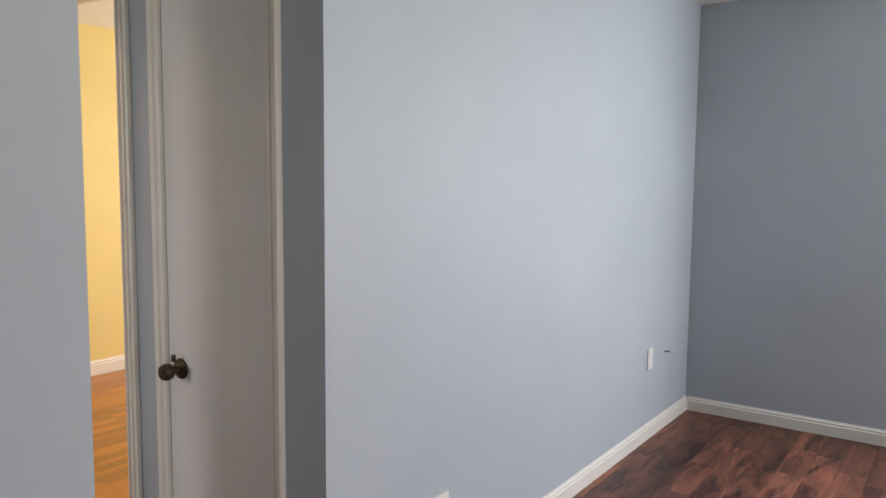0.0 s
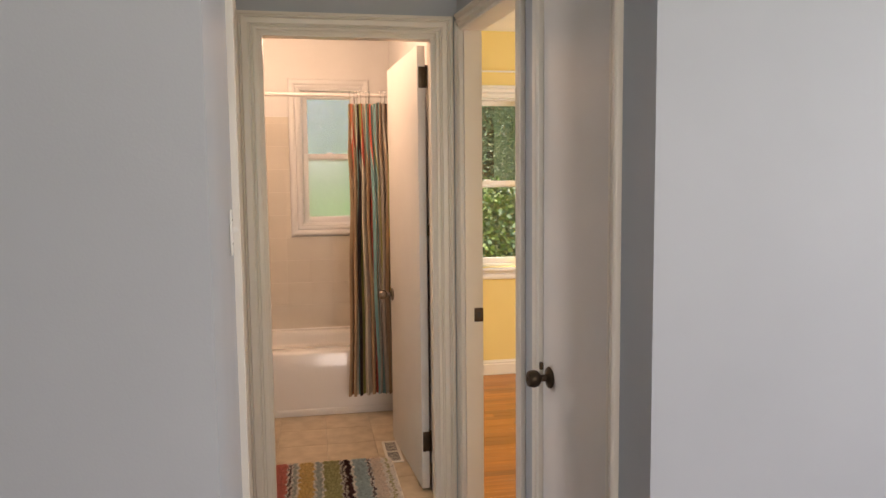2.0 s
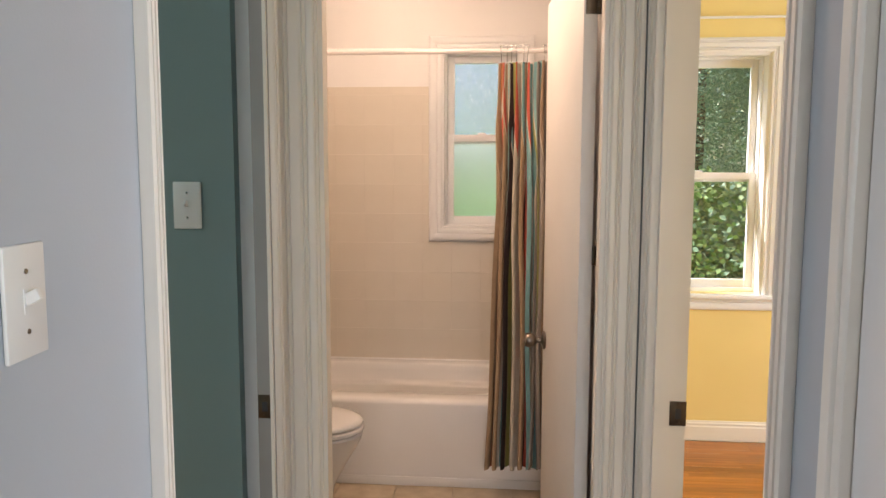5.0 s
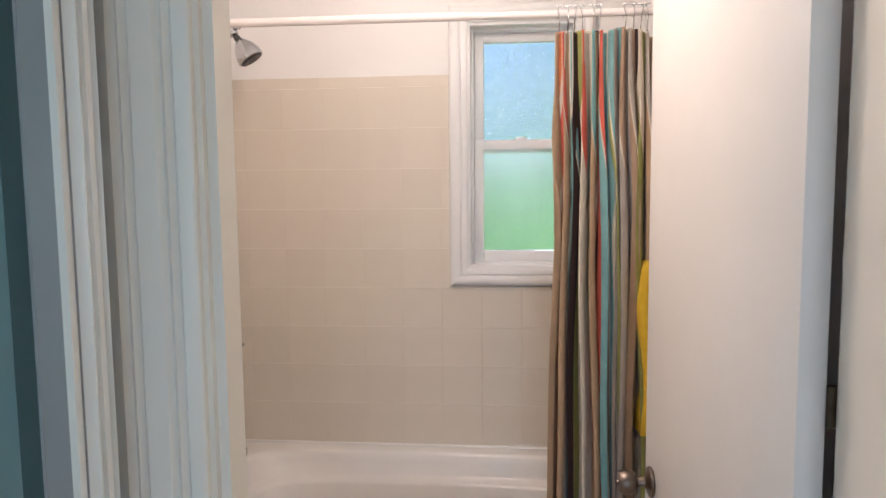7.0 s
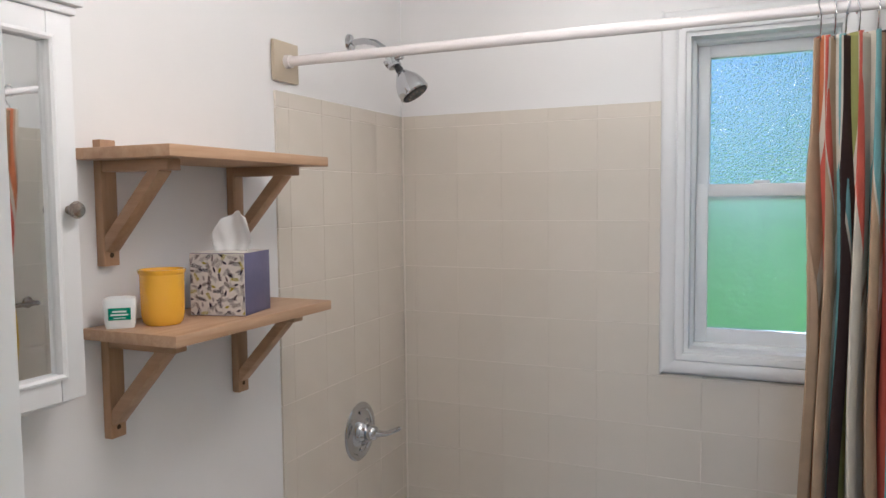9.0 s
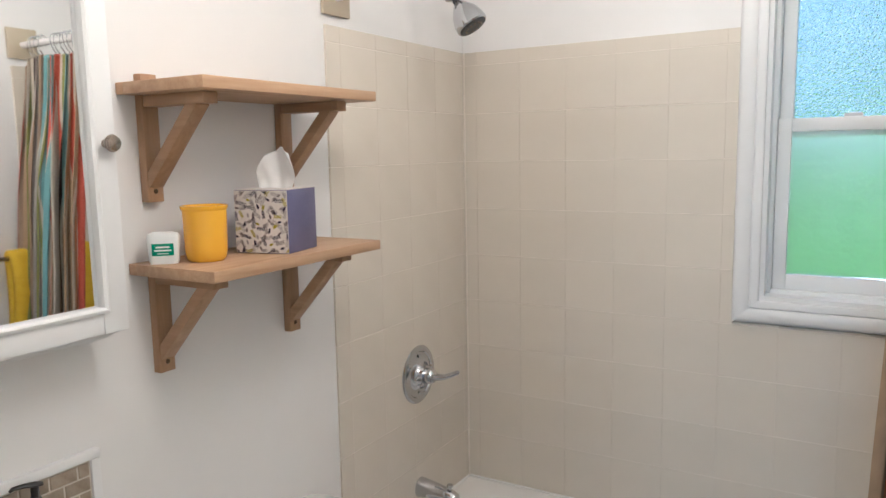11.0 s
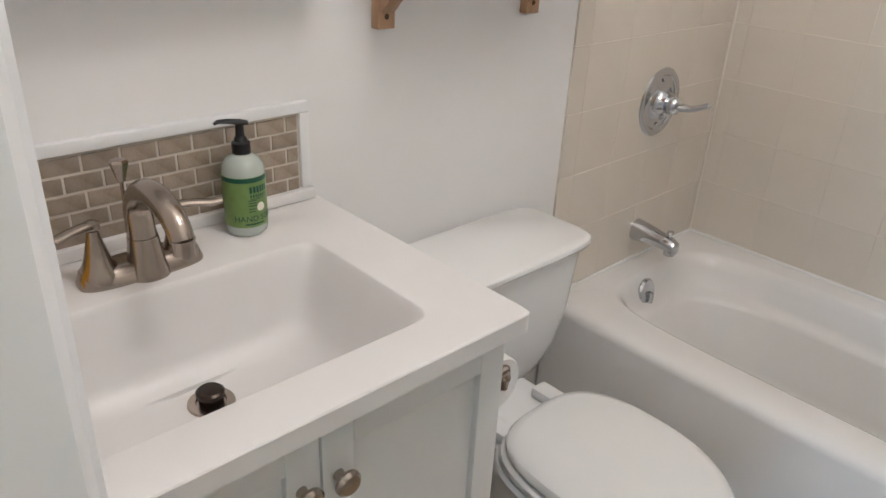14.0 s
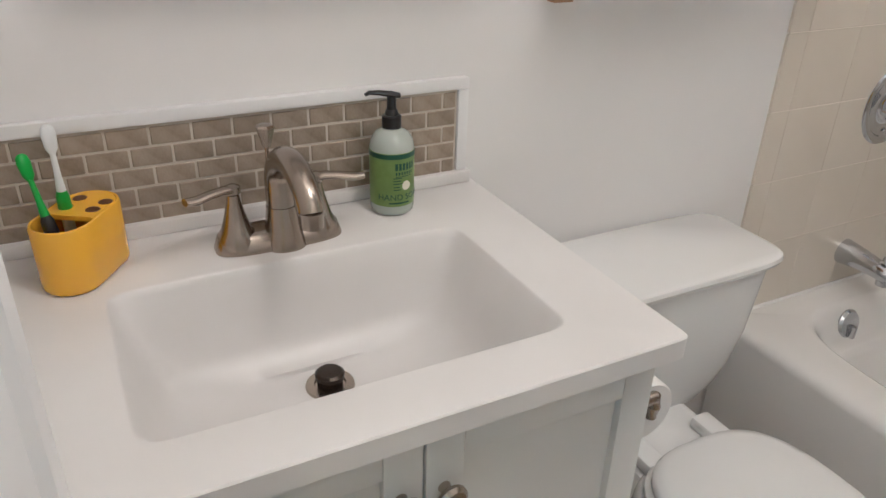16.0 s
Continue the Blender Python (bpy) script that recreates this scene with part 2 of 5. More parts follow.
def oval(cx, cy, rx, ry, z, p=2.0, n=40):
    out = []
    for i in range(n):
        a = 2 * math.pi * (i + 0.5) / n
        c, s = math.cos(a), math.sin(a)
        out.append((cx + rx * math.copysign(abs(c) ** (2 / p), c), cy + ry * math.copysign(abs(s) ** (2 / p), s), z))
    return out


def lathe(bm, profile, at, axis=(0, 0, 1), n=24):
    """profile: radius, height along the axis from at."""
    q = Vector((0, 0, 1)).rotation_difference(Vector(axis).normalized())
    rings = [[Vector(at) + q @ Vector((r * math.cos(2 * math.pi * i / n), r * math.sin(2 * math.pi * i / n), h)) for i in range(n)] for r, h in profile]
    return loft(bm, rings)


def tube(bm, path, radii, n=14, flat=1.0):
    """A round bar along a path; flat squeezes it upwards."""
    pts = [Vector(p) for p in path]
    rings = []
    for i, p in enumerate(pts):
        d = (pts[min(i + 1, len(pts) - 1)] - pts[max(i - 1, 0)]).normalized()
        side = d.cross(Vector((0, 0, 1)))
        side = Vector((0, 1, 0)) if side.length < 1e-3 else side.normalized()
        if side.y < -0.5:
            side = -side
        up = side.cross(d).normalized()
        r = radii[i] if isinstance(radii, (list, tuple)) else radii
        rings.append([p + r * (math.cos(2 * math.pi * k / n) * side + flat * math.sin(2 * math.pi * k / n) * up) for k in range(n)])
    return loft(bm, rings)


CASING = [(0, 0), (0, 0.010), (0.004, 0.014), (0.012, 0.014), (0.015, 0.009), (0.019, 0.015), (0.023, 0.010), (0.027, 0.016), (0.044, 0.018), (0.047, 0.012), (0.051, 0.019), (0.055, 0.014), (0.060, 0.021), (0.070, 0.019), (0.070, 0)]
SLIM = [(0, 0), (0, 0.012), (0.006, 0.015), (0.018, 0.015), (0.022, 0.010), (0.030, 0.017), (0.052, 0.019), (0.058, 0.016), (0.060, 0.012), (0.060, 0)]


def molding(bm, profile, p0, p1, u, n, m0=0.0, m1=0.0, scale=1.0):
    """A profile drawn from p0 to p1; u: across, n: outwards; m0, m1: mitres."""
    p0, p1, u, n = Vector(p0), Vector(p1), Vector(u), Vector(n)
    d = (p1 - p0).normalized()
    a = [p0 + u * (x * scale) + n * y + d * (m0 * x * scale) for x, y in profile]
    c = [p1 + u * (x * scale) + n * y + d * (m1 * x * scale) for x, y in profile]
    return loft(bm, [a, c])


def casing_parts(parent, a, b, z0, z1, n, profile=CASING, left=1.0, right=1.0, foot=False, material=None):
    """Mitred casing round an opening whose edges stand at a and b."""
    a, b = Vector((*a, 0)), Vector((*b, 0))
    d = (b - a).normalized()
    Z, n = Vector((0, 0, 1)), Vector((*n, 0))
    mat = material or TRIM
    part("casing", molding(bmesh.new(), profile, a + Z * z0, a + Z * z1, -d, n, -1 if foot else 0, 1, left), mat, parent)
    part("casing", molding(bmesh.new(), profile, b + Z * z0, b + Z * z1, d, n, -1 if foot else 0, 1, right), mat, parent)
    part("casing", molding(bmesh.new(), profile, a + Z * z1, b + Z * z1, Z, n, -left, right), mat, parent)
    if foot:
        part("casing", molding(bmesh.new(), profile, a + Z * z0, b + Z * z0, -Z, n, -left, right), mat, parent)


# ---------- the structure ----------
H = 2.428
LX = lambda y: 0.838 + (y + 4.02) * (0.700 - 0.838) / 1.92      # hall side of the wall with the teal room's door
RX = lambda y: 1.655 - (y + 2.75) * (0.0565 if y < -2.75 else 0.1037)      # hall side of the wall with the closet

structure("ground", boxes((-400, 400, -400, 400, -0.75, -0.45)), GRASS, "sunlit green lawn around the house", "lawn")
structure("floor_slab", boxes((-3.2, 4.97, -7.3, -3.9, -0.46, -0.014), (-2.7, 5.4, -3.9, -2.0, -0.46, -0.014), (-0.10, 5.4, -2.0, 0.16, -0.46, -0.014)), GROUT, "plain subfloor under the finished floors", "floor")
structure("ceiling", boxes((-3.2, 5.6, -8.4, 0.16, H, H + 0.2)), CEIL, "flat white painted ceiling", "ceiling")

# bathroom
WX0, WX1, WZ0, WZ1 = 0.921, 1.325, 1.096, 2.018
bm = boxes((-0.10, WX0, 0.010, 0.16, 0, H), (WX1, 1.64, 0.010, 0.16, 0, H), (WX0, WX1, 0.010, 0.16, 0, WZ0), (WX0, WX1, 0.010, 0.16, WZ1, H))
structure("wall_bath_north", bm, WHITE, "white painted bathroom wall above beige tiling", "wall")
structure("wall_bath_west", boxes((-0.12, 0.0, -2.105, 0.010, 0, H)), WHITE, "white painted bathroom wall behind the vanity", "wall")
structure("wall_bath_east", boxes((1.535, 1.62, -1.945, 0.010, 0, H)), WHITE, "white painted bathroom wall behind the open door", "wall")
BX0, BX1, BZ = 0.800, 1.487, 1.972
# the gap in this wall is unseen, cut for the teal room's added lamp
bm = boxes((-2.6, -1.9, -2.103, -2.04, 0, H), (-0.9, 0.60, -2.103, -2.04, 0, H), (-1.9, -0.9, -2.103, -2.04, 0, 0.9), (-1.9, -0.9, -2.103, -2.04, 2.0, H))
structure("wall_teal_north", bm, TEAL, "muted teal painted bedroom wall", "wall")
structure("wall_bath_south", boxes((0.60, 0.750, -2.07, -1.967, 0, H), (BX1 + 0.018, 1.62, -2.07, -1.946, 0, H), (0.750, BX1 + 0.018, -2.07, -1.978, BZ + 0.018, H)), WHITE, "white wall with the bathroom doorway", "wall")
structure("wall_bath_alcove", boxes((0.0, 0.60, -2.039, -2.032, 0, H)), WHITE, "white wall at the end of the vanity", "wall")
structure("wall_hall_end", boxes((0.64, BX0 - 0.018, -2.074, -2.0705, 0, H), (BX1 + 0.018, RX(-2.074), -2.074, -2.0705, 0, H), (BX0 - 0.018, BX1 + 0.018, -2.074, -2.0705, BZ + 0.018, H)), GREY, "grey painted hall wall over the bathroom door", "wall")

# hall, its left side and the living room's wall
TY0, TY1, DZ = -2.815, -2.152, 1.985


def slab(bm, fx, y0, y1, t0, t1, z0, z1):
    return prism(bm, [(fx(y0) + t0, y0), (fx(y1) + t0, y1), (fx(y1) + t1, y1), (fx(y0) + t1, y0)], z0, z1)


bm = bmesh.new()
ya = TY0 - 0.016
prism(bm, [(-3.2, -4.02), (LX(-4.02), -4.02), (LX(ya), ya), (LX(ya) - 0.024, ya), (LX(-3.965) - 0.024, -3.965), (-3.2, -3.965)], 0, H)
slab(bm, LX, TY1 + 0.016, -2.076, 0, -0.024, 0, H)
slab(bm, LX, TY0 - 0.016, TY1 + 0.016, 0, -0.024, DZ + 0.016, H)
structure("wall_hall_west", bm, GREY, "light grey painted wall with an outside corner", "wall")
bm = bmesh.new()
slab(bm, LX, -3.96, TY0 - 0.016, -0.025, -0.040, 0, H)
slab(bm, LX, TY1 + 0.016, -2.105, -0.025, -0.040, 0, H)
slab(bm, LX, TY0 - 0.016, TY1 + 0.016, -0.025, -0.040, DZ + 0.016, H)
box(bm, -2.6, 0.70, -3.96, -3.90, 0, H)
box(bm, -2.7, -2.6, -3.96, -2.04, 0, H)
structure("wall_teal_room", bm, TEAL, "muted teal painted bedroom walls", "wall")

# hall, its right side
YY0, YY1 = -2.735, -2.140
CY0, CY1 = -3.405, -2.945
bm = bmesh.new()
slab(bm, RX, CY1 + 0.016, -2.7501, 0, 0.05, 0, H)
slab(bm, RX, YY1 + 0.016, -1.96, 0, 0.035, 0, H)
slab(bm, RX, CY0 - 0.016, CY1 + 0.016, 0, 0.05, DZ + 0.016, H)
slab(bm, RX, YY0 - 0.016, YY1 + 0.016, 0, 0.035, DZ + 0.016, H)
structure("wall_hall_east", bm, GREY, "grey hall wall with a closet door", "wall")
ya = CY0 - 0.016
structure("wall_living_north", prism(bmesh.new(), [(RX(-3.60), -3.60), (4.80, -3.60), (4.80, -3.52), (RX(-3.52) + 0.05, -3.52), (RX(ya) + 0.05, ya), (RX(ya), ya)], 0, H), GREY, "pale grey painted living room wall", "wall")
bm = boxes((4.80, 4.97, -7.3, -6.70, 0, H), (4.80, 4.97, -5.20, -3.52, 0, H), (4.80, 4.97, -6.70, -5.20, 0, 0.72), (4.80, 4.97, -6.70, -5.20, 2.18, H), (-3.2, -3.1, -7.3, -3.965, 0, H), (-3.1, 1.0, -7.3, -7.2, 0, H), (2.60, 4.80, -7.3, -7.2, 0, H), (1.0, 2.60, -7.3, -7.2, 0, 0.78), (1.0, 2.60, -7.3, -7.2, 2.12, H))
structure("wall_living_room", bm, GREY, "medium grey painted living room walls", "wall")
structure("closet_back", boxes((2.25, 2.30, -3.495, -2.80, 0, H), (1.76, 2.25, -2.85, -2.80, 0, H)), WHITE, "plain closet walls behind the closed door", "wall")

# yellow room
VX0, VX1, VZ0, VZ1 = 1.93, 2.556, 0.775, 1.985
bm = boxes((1.64, VX0, 0.0, 0.16, 0, H), (VX1, 5.4, 0.0, 0.16, 0, H), (VX0, VX1, 0.0, 0.16, 0, VZ0), (VX0, VX1, 0.0, 0.16, VZ1, H),
           (1.622, 1.638, -1.945, -0.001, 0, H), (5.3, 5.4, -3.5, 0, 0, 0.75), (5.3, 5.4, -3.5, 0, 2.05, H), (5.3, 5.4, -3.5, -2.35, 0.75, 2.05), (5.3, 5.4, -0.85, 0, 0.75, 2.05), (2.30, 5.3, -3.498, -3.44, 0, H))
slab(bm, RX, YY1 + 0.016, -1.96, 0.037, 0.078, 0, H)
slab(bm, RX, -2.80, YY0 - 0.016, 0.052, 0.072, 0, H)
slab(bm, RX, YY0 - 0.016, YY1 + 0.016, 0.037, 0.078, DZ + 0.016, H)
structure("wall_yellow_room", bm, YELLOW, "warm yellow painted bedroom walls", "wall")


def baseboard(name, p0, p1, n, h=0.085, label="white moulded baseboard"):
    prof = [(0, 0), (0, 0.014), (h * 0.7, 0.014), (h * 0.76, 0.009), (h * 0.86, 0.011), (h * 0.92, 0.006), (h, 0.004), (h, 0)]
    return structure(name, molding(bmesh.new(), prof, (*p0, 0), (*p1, 0), (0, 0, 1), (*n, 0)), TRIM, label, "baseboard")


baseboard("baseboard_living_north", (RX(-3.60) + 0.002, -3.6005), (4.798, -3.6005), (0, -1))
baseboard("baseboard_living_east", (4.7995, -8.2), (4.7995, -3.617), (-1, 0))
baseboard("baseboard_living_west", (-3.1, -4.0205), (LX(-4.02), -4.0205), (0, -1))
baseboard("baseboard_yellow_north", (1.66, -0.0005), (5.3, -0.0005), (0, -1), 0.105)
baseboard("baseboard_yellow_east", (5.2995, -3.44), (5.2995, -0.016), (-1, 0), 0.105)


# ---------- doorways ----------
def jamb(parent, fx_face, fx_back, y0, y1, z, material=None):
    """Lining of a doorway in a wall along y."""
    for ya, yb, s in ((y0 - 0.016, y0, 1), (y1, y1 + 0.016, -1)):
        part("jamb", prism(bmesh.new(), [(fx_face(ya), ya), (fx_face(yb), yb), (fx_back(yb), yb), (fx_back(ya), ya)], 0, z), material or TRIM, parent, smooth=False)
    part("jamb", prism(bmesh.new(), [(fx_face(y0), y0), (fx_face(y1), y1), (fx_back(y1), y1), (fx_back(y0), y0)], z, z + 0.016), material or TRIM, parent, smooth=False)


d = thing("doorway_teal", "white cased doorway to the teal bedroom, door swung away", "doorway", kind="structure")
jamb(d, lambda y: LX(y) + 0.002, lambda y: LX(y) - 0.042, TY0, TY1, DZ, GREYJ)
e1, e2 = Vector((LX(TY0), TY0)), Vector((LX(TY1), TY1))
un = Vector((0.998, 0.064)).normalized()
casing_parts(d, e1, e2, 0, DZ, un, left=0.75, right=0.35)
part("door_stop", slab(bmesh.new(), LX, TY1 - 0.012, TY1 - 0.0005, 0.0, -0.008, 0, DZ), TRIM, d, smooth=False)
part("door_stop", slab(bmesh.new(), LX, TY0 + 0.0005, TY0 + 0.012, 0.0, -0.008, 0, DZ), TRIM, d, smooth=False)


def strike(parent, x, y, z, half=0.019):
    """A latch plate let into a jamb that faces -y."""
    bm = boxes((x - half, x + half, y - 0.002, y, z - 0.029, z + 0.029), b=0.0009)
    p = part("strike_plate", bm, BRONZE, parent, "dark bronze strike plate")
    # dark slab on the plate, coloured as the shade inside the hole
    part("latch_hole", boxes((x - 0.006, x + 0.007, y - 0.0026, y - 0.0021, z - 0.012, z + 0.012)), DARK, p, smooth=False)
    for dz in (-0.021, 0.021):
        part("screw", lathe(bmesh.new(), [(0, 0), (0.0035, 0), (0.003, 0.0012), (0, 0.0014)], (x, y - 0.002, z + dz), (0, -1, 0), 10), BRONZE, p)


strike(d, LX(TY1) - 0.0245, TY1, 0.828, 0.016)
d = thing("doorway_yellow", "white cased doorway to the yellow bedroom", "doorway", kind="structure")
jamb(d, lambda y: RX(y) - 0.002, lambda y: RX(y) + 0.080, YY0, YY1, DZ)
casing_parts(d, (RX(YY0), YY0), (RX(YY1), YY1), 0, DZ, Vector((-0.9947, -0.1031)), left=0.85, right=0.66)
part("door_stop", slab(bmesh.new(), RX, YY1 - 0.012, YY1 - 0.0005, 0.004, 0.034, 0, DZ), TRIM, d, smooth=False)
strike(d, RX(YY1) + 0.062, YY1, 0.836)

# the bathroom doorway
d = thing("doorway_bath", "white fluted casing round the bathroom door", "doorway", kind="structure")
part("jamb", boxes((0.7505, BX0, -2.076, -2.020, 0, BZ + 0.018)), TRIM, d, smooth=False)
part("jamb", boxes((0.7505, 0.7735, -2.0195, -1.9637, 0, BZ + 0.018), b=0.0015), BATHTRIM, d)
part("jamb", boxes((BX1, BX1 + 0.018, -2.076, -1.912, 0, BZ + 0.018)), TRIM, d, smooth=False)
part("jamb", boxes((BX0, BX1, -2.076, -1.975, BZ, BZ + 0.018)), TRIM, d, smooth=False)
casing_parts(d, (BX0 - 0.006, -2.0745), (BX1 + 0.006, -2.0745), 0, BZ + 0.006, Vector((0, -1)), left=1.35, right=1.02)
for x0, x1, y1 in ((BX0, BX0 + 0.011, -2.021), (BX1 - 0.011, BX1, -2.005)):
    part("door_stop", boxes((x0, x1, -2.066, y1, 0, BZ)), TRIM, d, smooth=False)
part("door_stop", boxes((BX0 + 0.011, BX1 - 0.011, -2.066, -2.005, BZ - 0.011, BZ)), TRIM, d, smooth=False)

INNER = [(0, 0), (0, 0.003), (0.006, 0.008), (0.020, 0.011), (0.040, 0.014), (0.048, 0.016), (0.051, 0.021), (0.058, 0.0225), (0.068, 0.0225), (0.070, 0.019), (0.070, 0)]
part("casing", molding(bmesh.new(), INNER, (0.7705, -1.9667, 0), (0.7705, -1.9667, BZ + 0.005), (-1, 0, 0), (0, 1, 0), 0, 1), BATHTRIM, d)
part("casing", molding(bmesh.new(), INNER, (0.770, -1.9775, BZ + 0.005), (BX1, -1.9775, BZ + 0.005), (0, 0, 1), (0, 1, 0), -1, 0), TRIM, d)


def knob(parent, at, axis, material=BRONZE, name="door_knob"):
    """A tulip door knob on a round rose."""
    p = part(name, lathe(bmesh.new(), [(0, 0), (0.031, 0), (0.033, 0.003), (0.030, 0.008), (0.016, 0.012), (0.011, 0.016), (0.010, 0.030), (0.016, 0.034), (0.024, 0.042), (0.0265, 0.054), (0.024, 0.066), (0.021, 0.070), (0.008, 0.0715), (0, 0.0705)], at, axis, 28), material, parent)
    part("key_button", lathe(bmesh.new(), [(0, 0), (0.006, 0), (0.005, 0.004), (0, 0.005)], Vector(at) + Vector(axis).normalized() * 0.0712, axis, 12), material, p)
    return p


def hinge(parent, at):
    """Knuckled hinge: leaf on the door's edge and pin."""
    x, y, z = at
    bm = boxes((x, x + 0.030, y - 0.003, y - 0.0005, z - 0.045, z + 0.045), b=0.0008)
    p = part("hinge", bm, BRONZE, parent, "dark bronze hinge")
    for k in range(5):
        part("knuckle", lathe(bmesh.new(), [(0, 0), (0.0055, 0), (0.0055, 0.0172), (0, 0.0172)], (x + 0.034, y - 0.003, z - 0.045 + k * 0.018), n=12), BRONZE, p)
    part("pin_tip", lathe(bmesh.new(), [(0, 0), (0.005, 0), (0.006, 0.004), (0, 0.008)], (x + 0.034, y - 0.003, z + 0.045), n=12), BRONZE, p)


# bathroom door, swung in nearly square
hx, hy = 1.478, -1.905
ang = radians(-4.1)
door = thing("door_bath", "white flush bathroom door standing open", "door", kind="structure", at=(hx, hy, 0.012))
L, TH = 0.715, 0.035
leaf = part("leaf", boxes((hx - TH, hx, hy, hy + L, 0.012, 1.965), b=0.002), DOORP, door)
knob(door, (hx - TH, hy + L - 0.058, 0.80), (-1, 0, 0), ANTIQUE)
part("latch_plate", boxes((hx - TH + 0.006, hx - 0.006, hy + L, hy + L + 0.0015, 0.77, 0.83)), BRONZE, door, smooth=False)
for z in (1.832, 0.228):
    hinge(door, (hx - 0.030, hy, z))
part("hinge", lathe(bmesh.new(), [(0, 0), (0.0055, 0), (0.0055, 0.05), (0, 0.05)], (hx + 0.004, hy - 0.003, 1.15), n=12), BRONZE, door)
door.rotation_euler = (0, 0, -ang)

# closet door
door = thing("door_closet", "closed white flush closet door", "door", kind="structure")
part("leaf", slab(bmesh.new(), RX, CY0 + 0.003, CY1 - 0.003, 0.002, 0.037, 0.01, DZ - 0.004), DOORP, door, smooth=False)
part("jamb", slab(bmesh.new(), RX, CY0 - 0.0155, CY0, 0, 0.085, 0, DZ), TRIM, door, smooth=False)
part("jamb", slab(bmesh.new(), RX, CY1, CY1 + 0.0155, 0, 0.085, 0, DZ), TRIM, door, smooth=False)
part("jamb", slab(bmesh.new(), RX, CY0, CY1, 0, 0.085, DZ, DZ + 0.0155), TRIM, door, smooth=False)
casing_parts(door, (RX(CY0), CY0), (RX(CY1), CY1), 0, DZ, Vector((-0.9993, -0.0387)), left=0.75, right=0.75, profile=SLIM)
k = knob(door, (RX(-3.005) + 0.002, -3.005, 0.796), (-1, -0.04, 0))
part("thumb_turn", boxes((RX(-3.005) - 0.032, RX(-3.005) - 0.020, -3.011, -2.999, 0.822, 0.845), b=0.003), BRONZE, k)
for z in (1.832, 0.23):
    h = part("hinge", lathe(bmesh.new(), [(0, 0), (0.006, 0), (0.006, 0.09), (0, 0.09)], (RX(CY0) - 0.004, CY0 + 0.002, z - 0.045), n=12), TRIM, door, "painted-over hinge knuckle")
    part("pin_tip", lathe(bmesh.new(), [(0, 0), (0.0045, 0), (0.006, 0.005), (0, 0.009)], (RX(CY0) - 0.004, CY0 + 0.002, z + 0.045), n=12), TRIM, h)


# ---------- windows ----------
def hung_window(name, label, x0, x1, z0, z1, yface, glass_up, glass_low, gy, meet):
    """A vinyl double-hung window in the opening x0..x1, z0..z1; gy: depth of the lower sash."""
    w = thing(name, label, "window", kind="structure", at=((x0 + x1) / 2, gy, z0))
    f = 0.022
    for b_ in ((x0, x0 + f, yface, 0.15, z0, z1), (x1 - f, x1, yface, 0.15, z0, z1), (x0 + f, x1 - f, yface, 0.15, z1 - f, z1), (x0 + f, x1 - f, yface, 0.15, z0, z0 + f)):
        part("window_frame", boxes(b_, b=0.002), VINYL, w)
    s = 0.034
    for nm, za, zb, y, g in (("upper_sash", meet, z1 - f, gy + 0.032, glass_up), ("lower_sash", z0 + f, meet + 0.048, gy, glass_low)):
        xa, xb = x0 + f + 0.001, x1 - f - 0.001
        bot = 0.042 if nm == "lower_sash" else 0.036
        bm = boxes((xa, xa + s, y, y + 0.028, za, zb), (xb - s, xb, y, y + 0.028, za, zb), (xa + s, xb - s, y, y + 0.028, za, za + bot), (xa + s, xb - s, y, y + 0.028, zb - 0.036, zb), b=0.002)
        sash = part(nm, bm, VINYL, w)
        pane = part("pane", boxes((xa + s - 0.004, xb - s + 0.004, y + 0.011, y + 0.015, za + bot - 0.004, zb - 0.032)), g, sash, smooth=False)
        pane.visible_shadow = False
    cx = (x0 + x1) / 2
    part("sash_lock", boxes((cx - 0.022, cx + 0.022, gy + 0.002, gy + 0.026, meet + 0.048, meet + 0.058), b=0.003), VINYL, w)
    return w


w = hung_window("window_bath", "white double-hung bathroom window with obscure glass", WX0, WX1, WZ0, WZ1, 0.055, PEBBLE, FROST, 0.075, 1.540)
part("reveal", boxes((WX0 - 0.001, WX0 + 0.012, -0.002, 0.0545, WZ0, WZ1), (WX1 - 0.012, WX1 + 0.001, -0.002, 0.0545, WZ0, WZ1), (WX0 + 0.012, WX1 - 0.012, -0.002, 0.0545, WZ1 - 0.012, WZ1), (WX0 + 0.012, WX1 - 0.012, -0.002, 0.0545, WZ0, WZ0 + 0.012)), BATHTRIM, w, smooth=False)
casing_parts(w, (WX0, -0.002), (WX1, -0.002), WZ0, WZ1, Vector((0, -1)), profile=SLIM, left=1.12, right=1.12, foot=True, material=BATHTRIM)
w = hung_window("window_yellow", "white double-hung bedroom window looking on trees", VX0, VX1, VZ0, VZ1, 0.07, CLEAR, CLEAR, 0.085, 1.345)
part("reveal", boxes((VX0 - 0.001, VX0 + 0.014, -0.002, 0.0695, VZ0, VZ1), (VX1 - 0.014, VX1 + 0.001, -0.002, 0.0695, VZ0, VZ1), (VX0 + 0.014, VX1 - 0.014, -0.002, 0.0695, VZ1 - 0.014, VZ1)), BATHTRIM, w, smooth=False)
casing_parts(w, (VX0, -0.002), (VX1, -0.002), VZ0, VZ1, Vector((0, -1)), left=1.03, right=1.03, material=BATHTRIM)
part("sill", boxes((VX0 - 0.095, VX1 + 0.095, -0.045, 0.0695, VZ0 - 0.022, VZ0 - 0.0005), b=0.006), BATHTRIM, w)
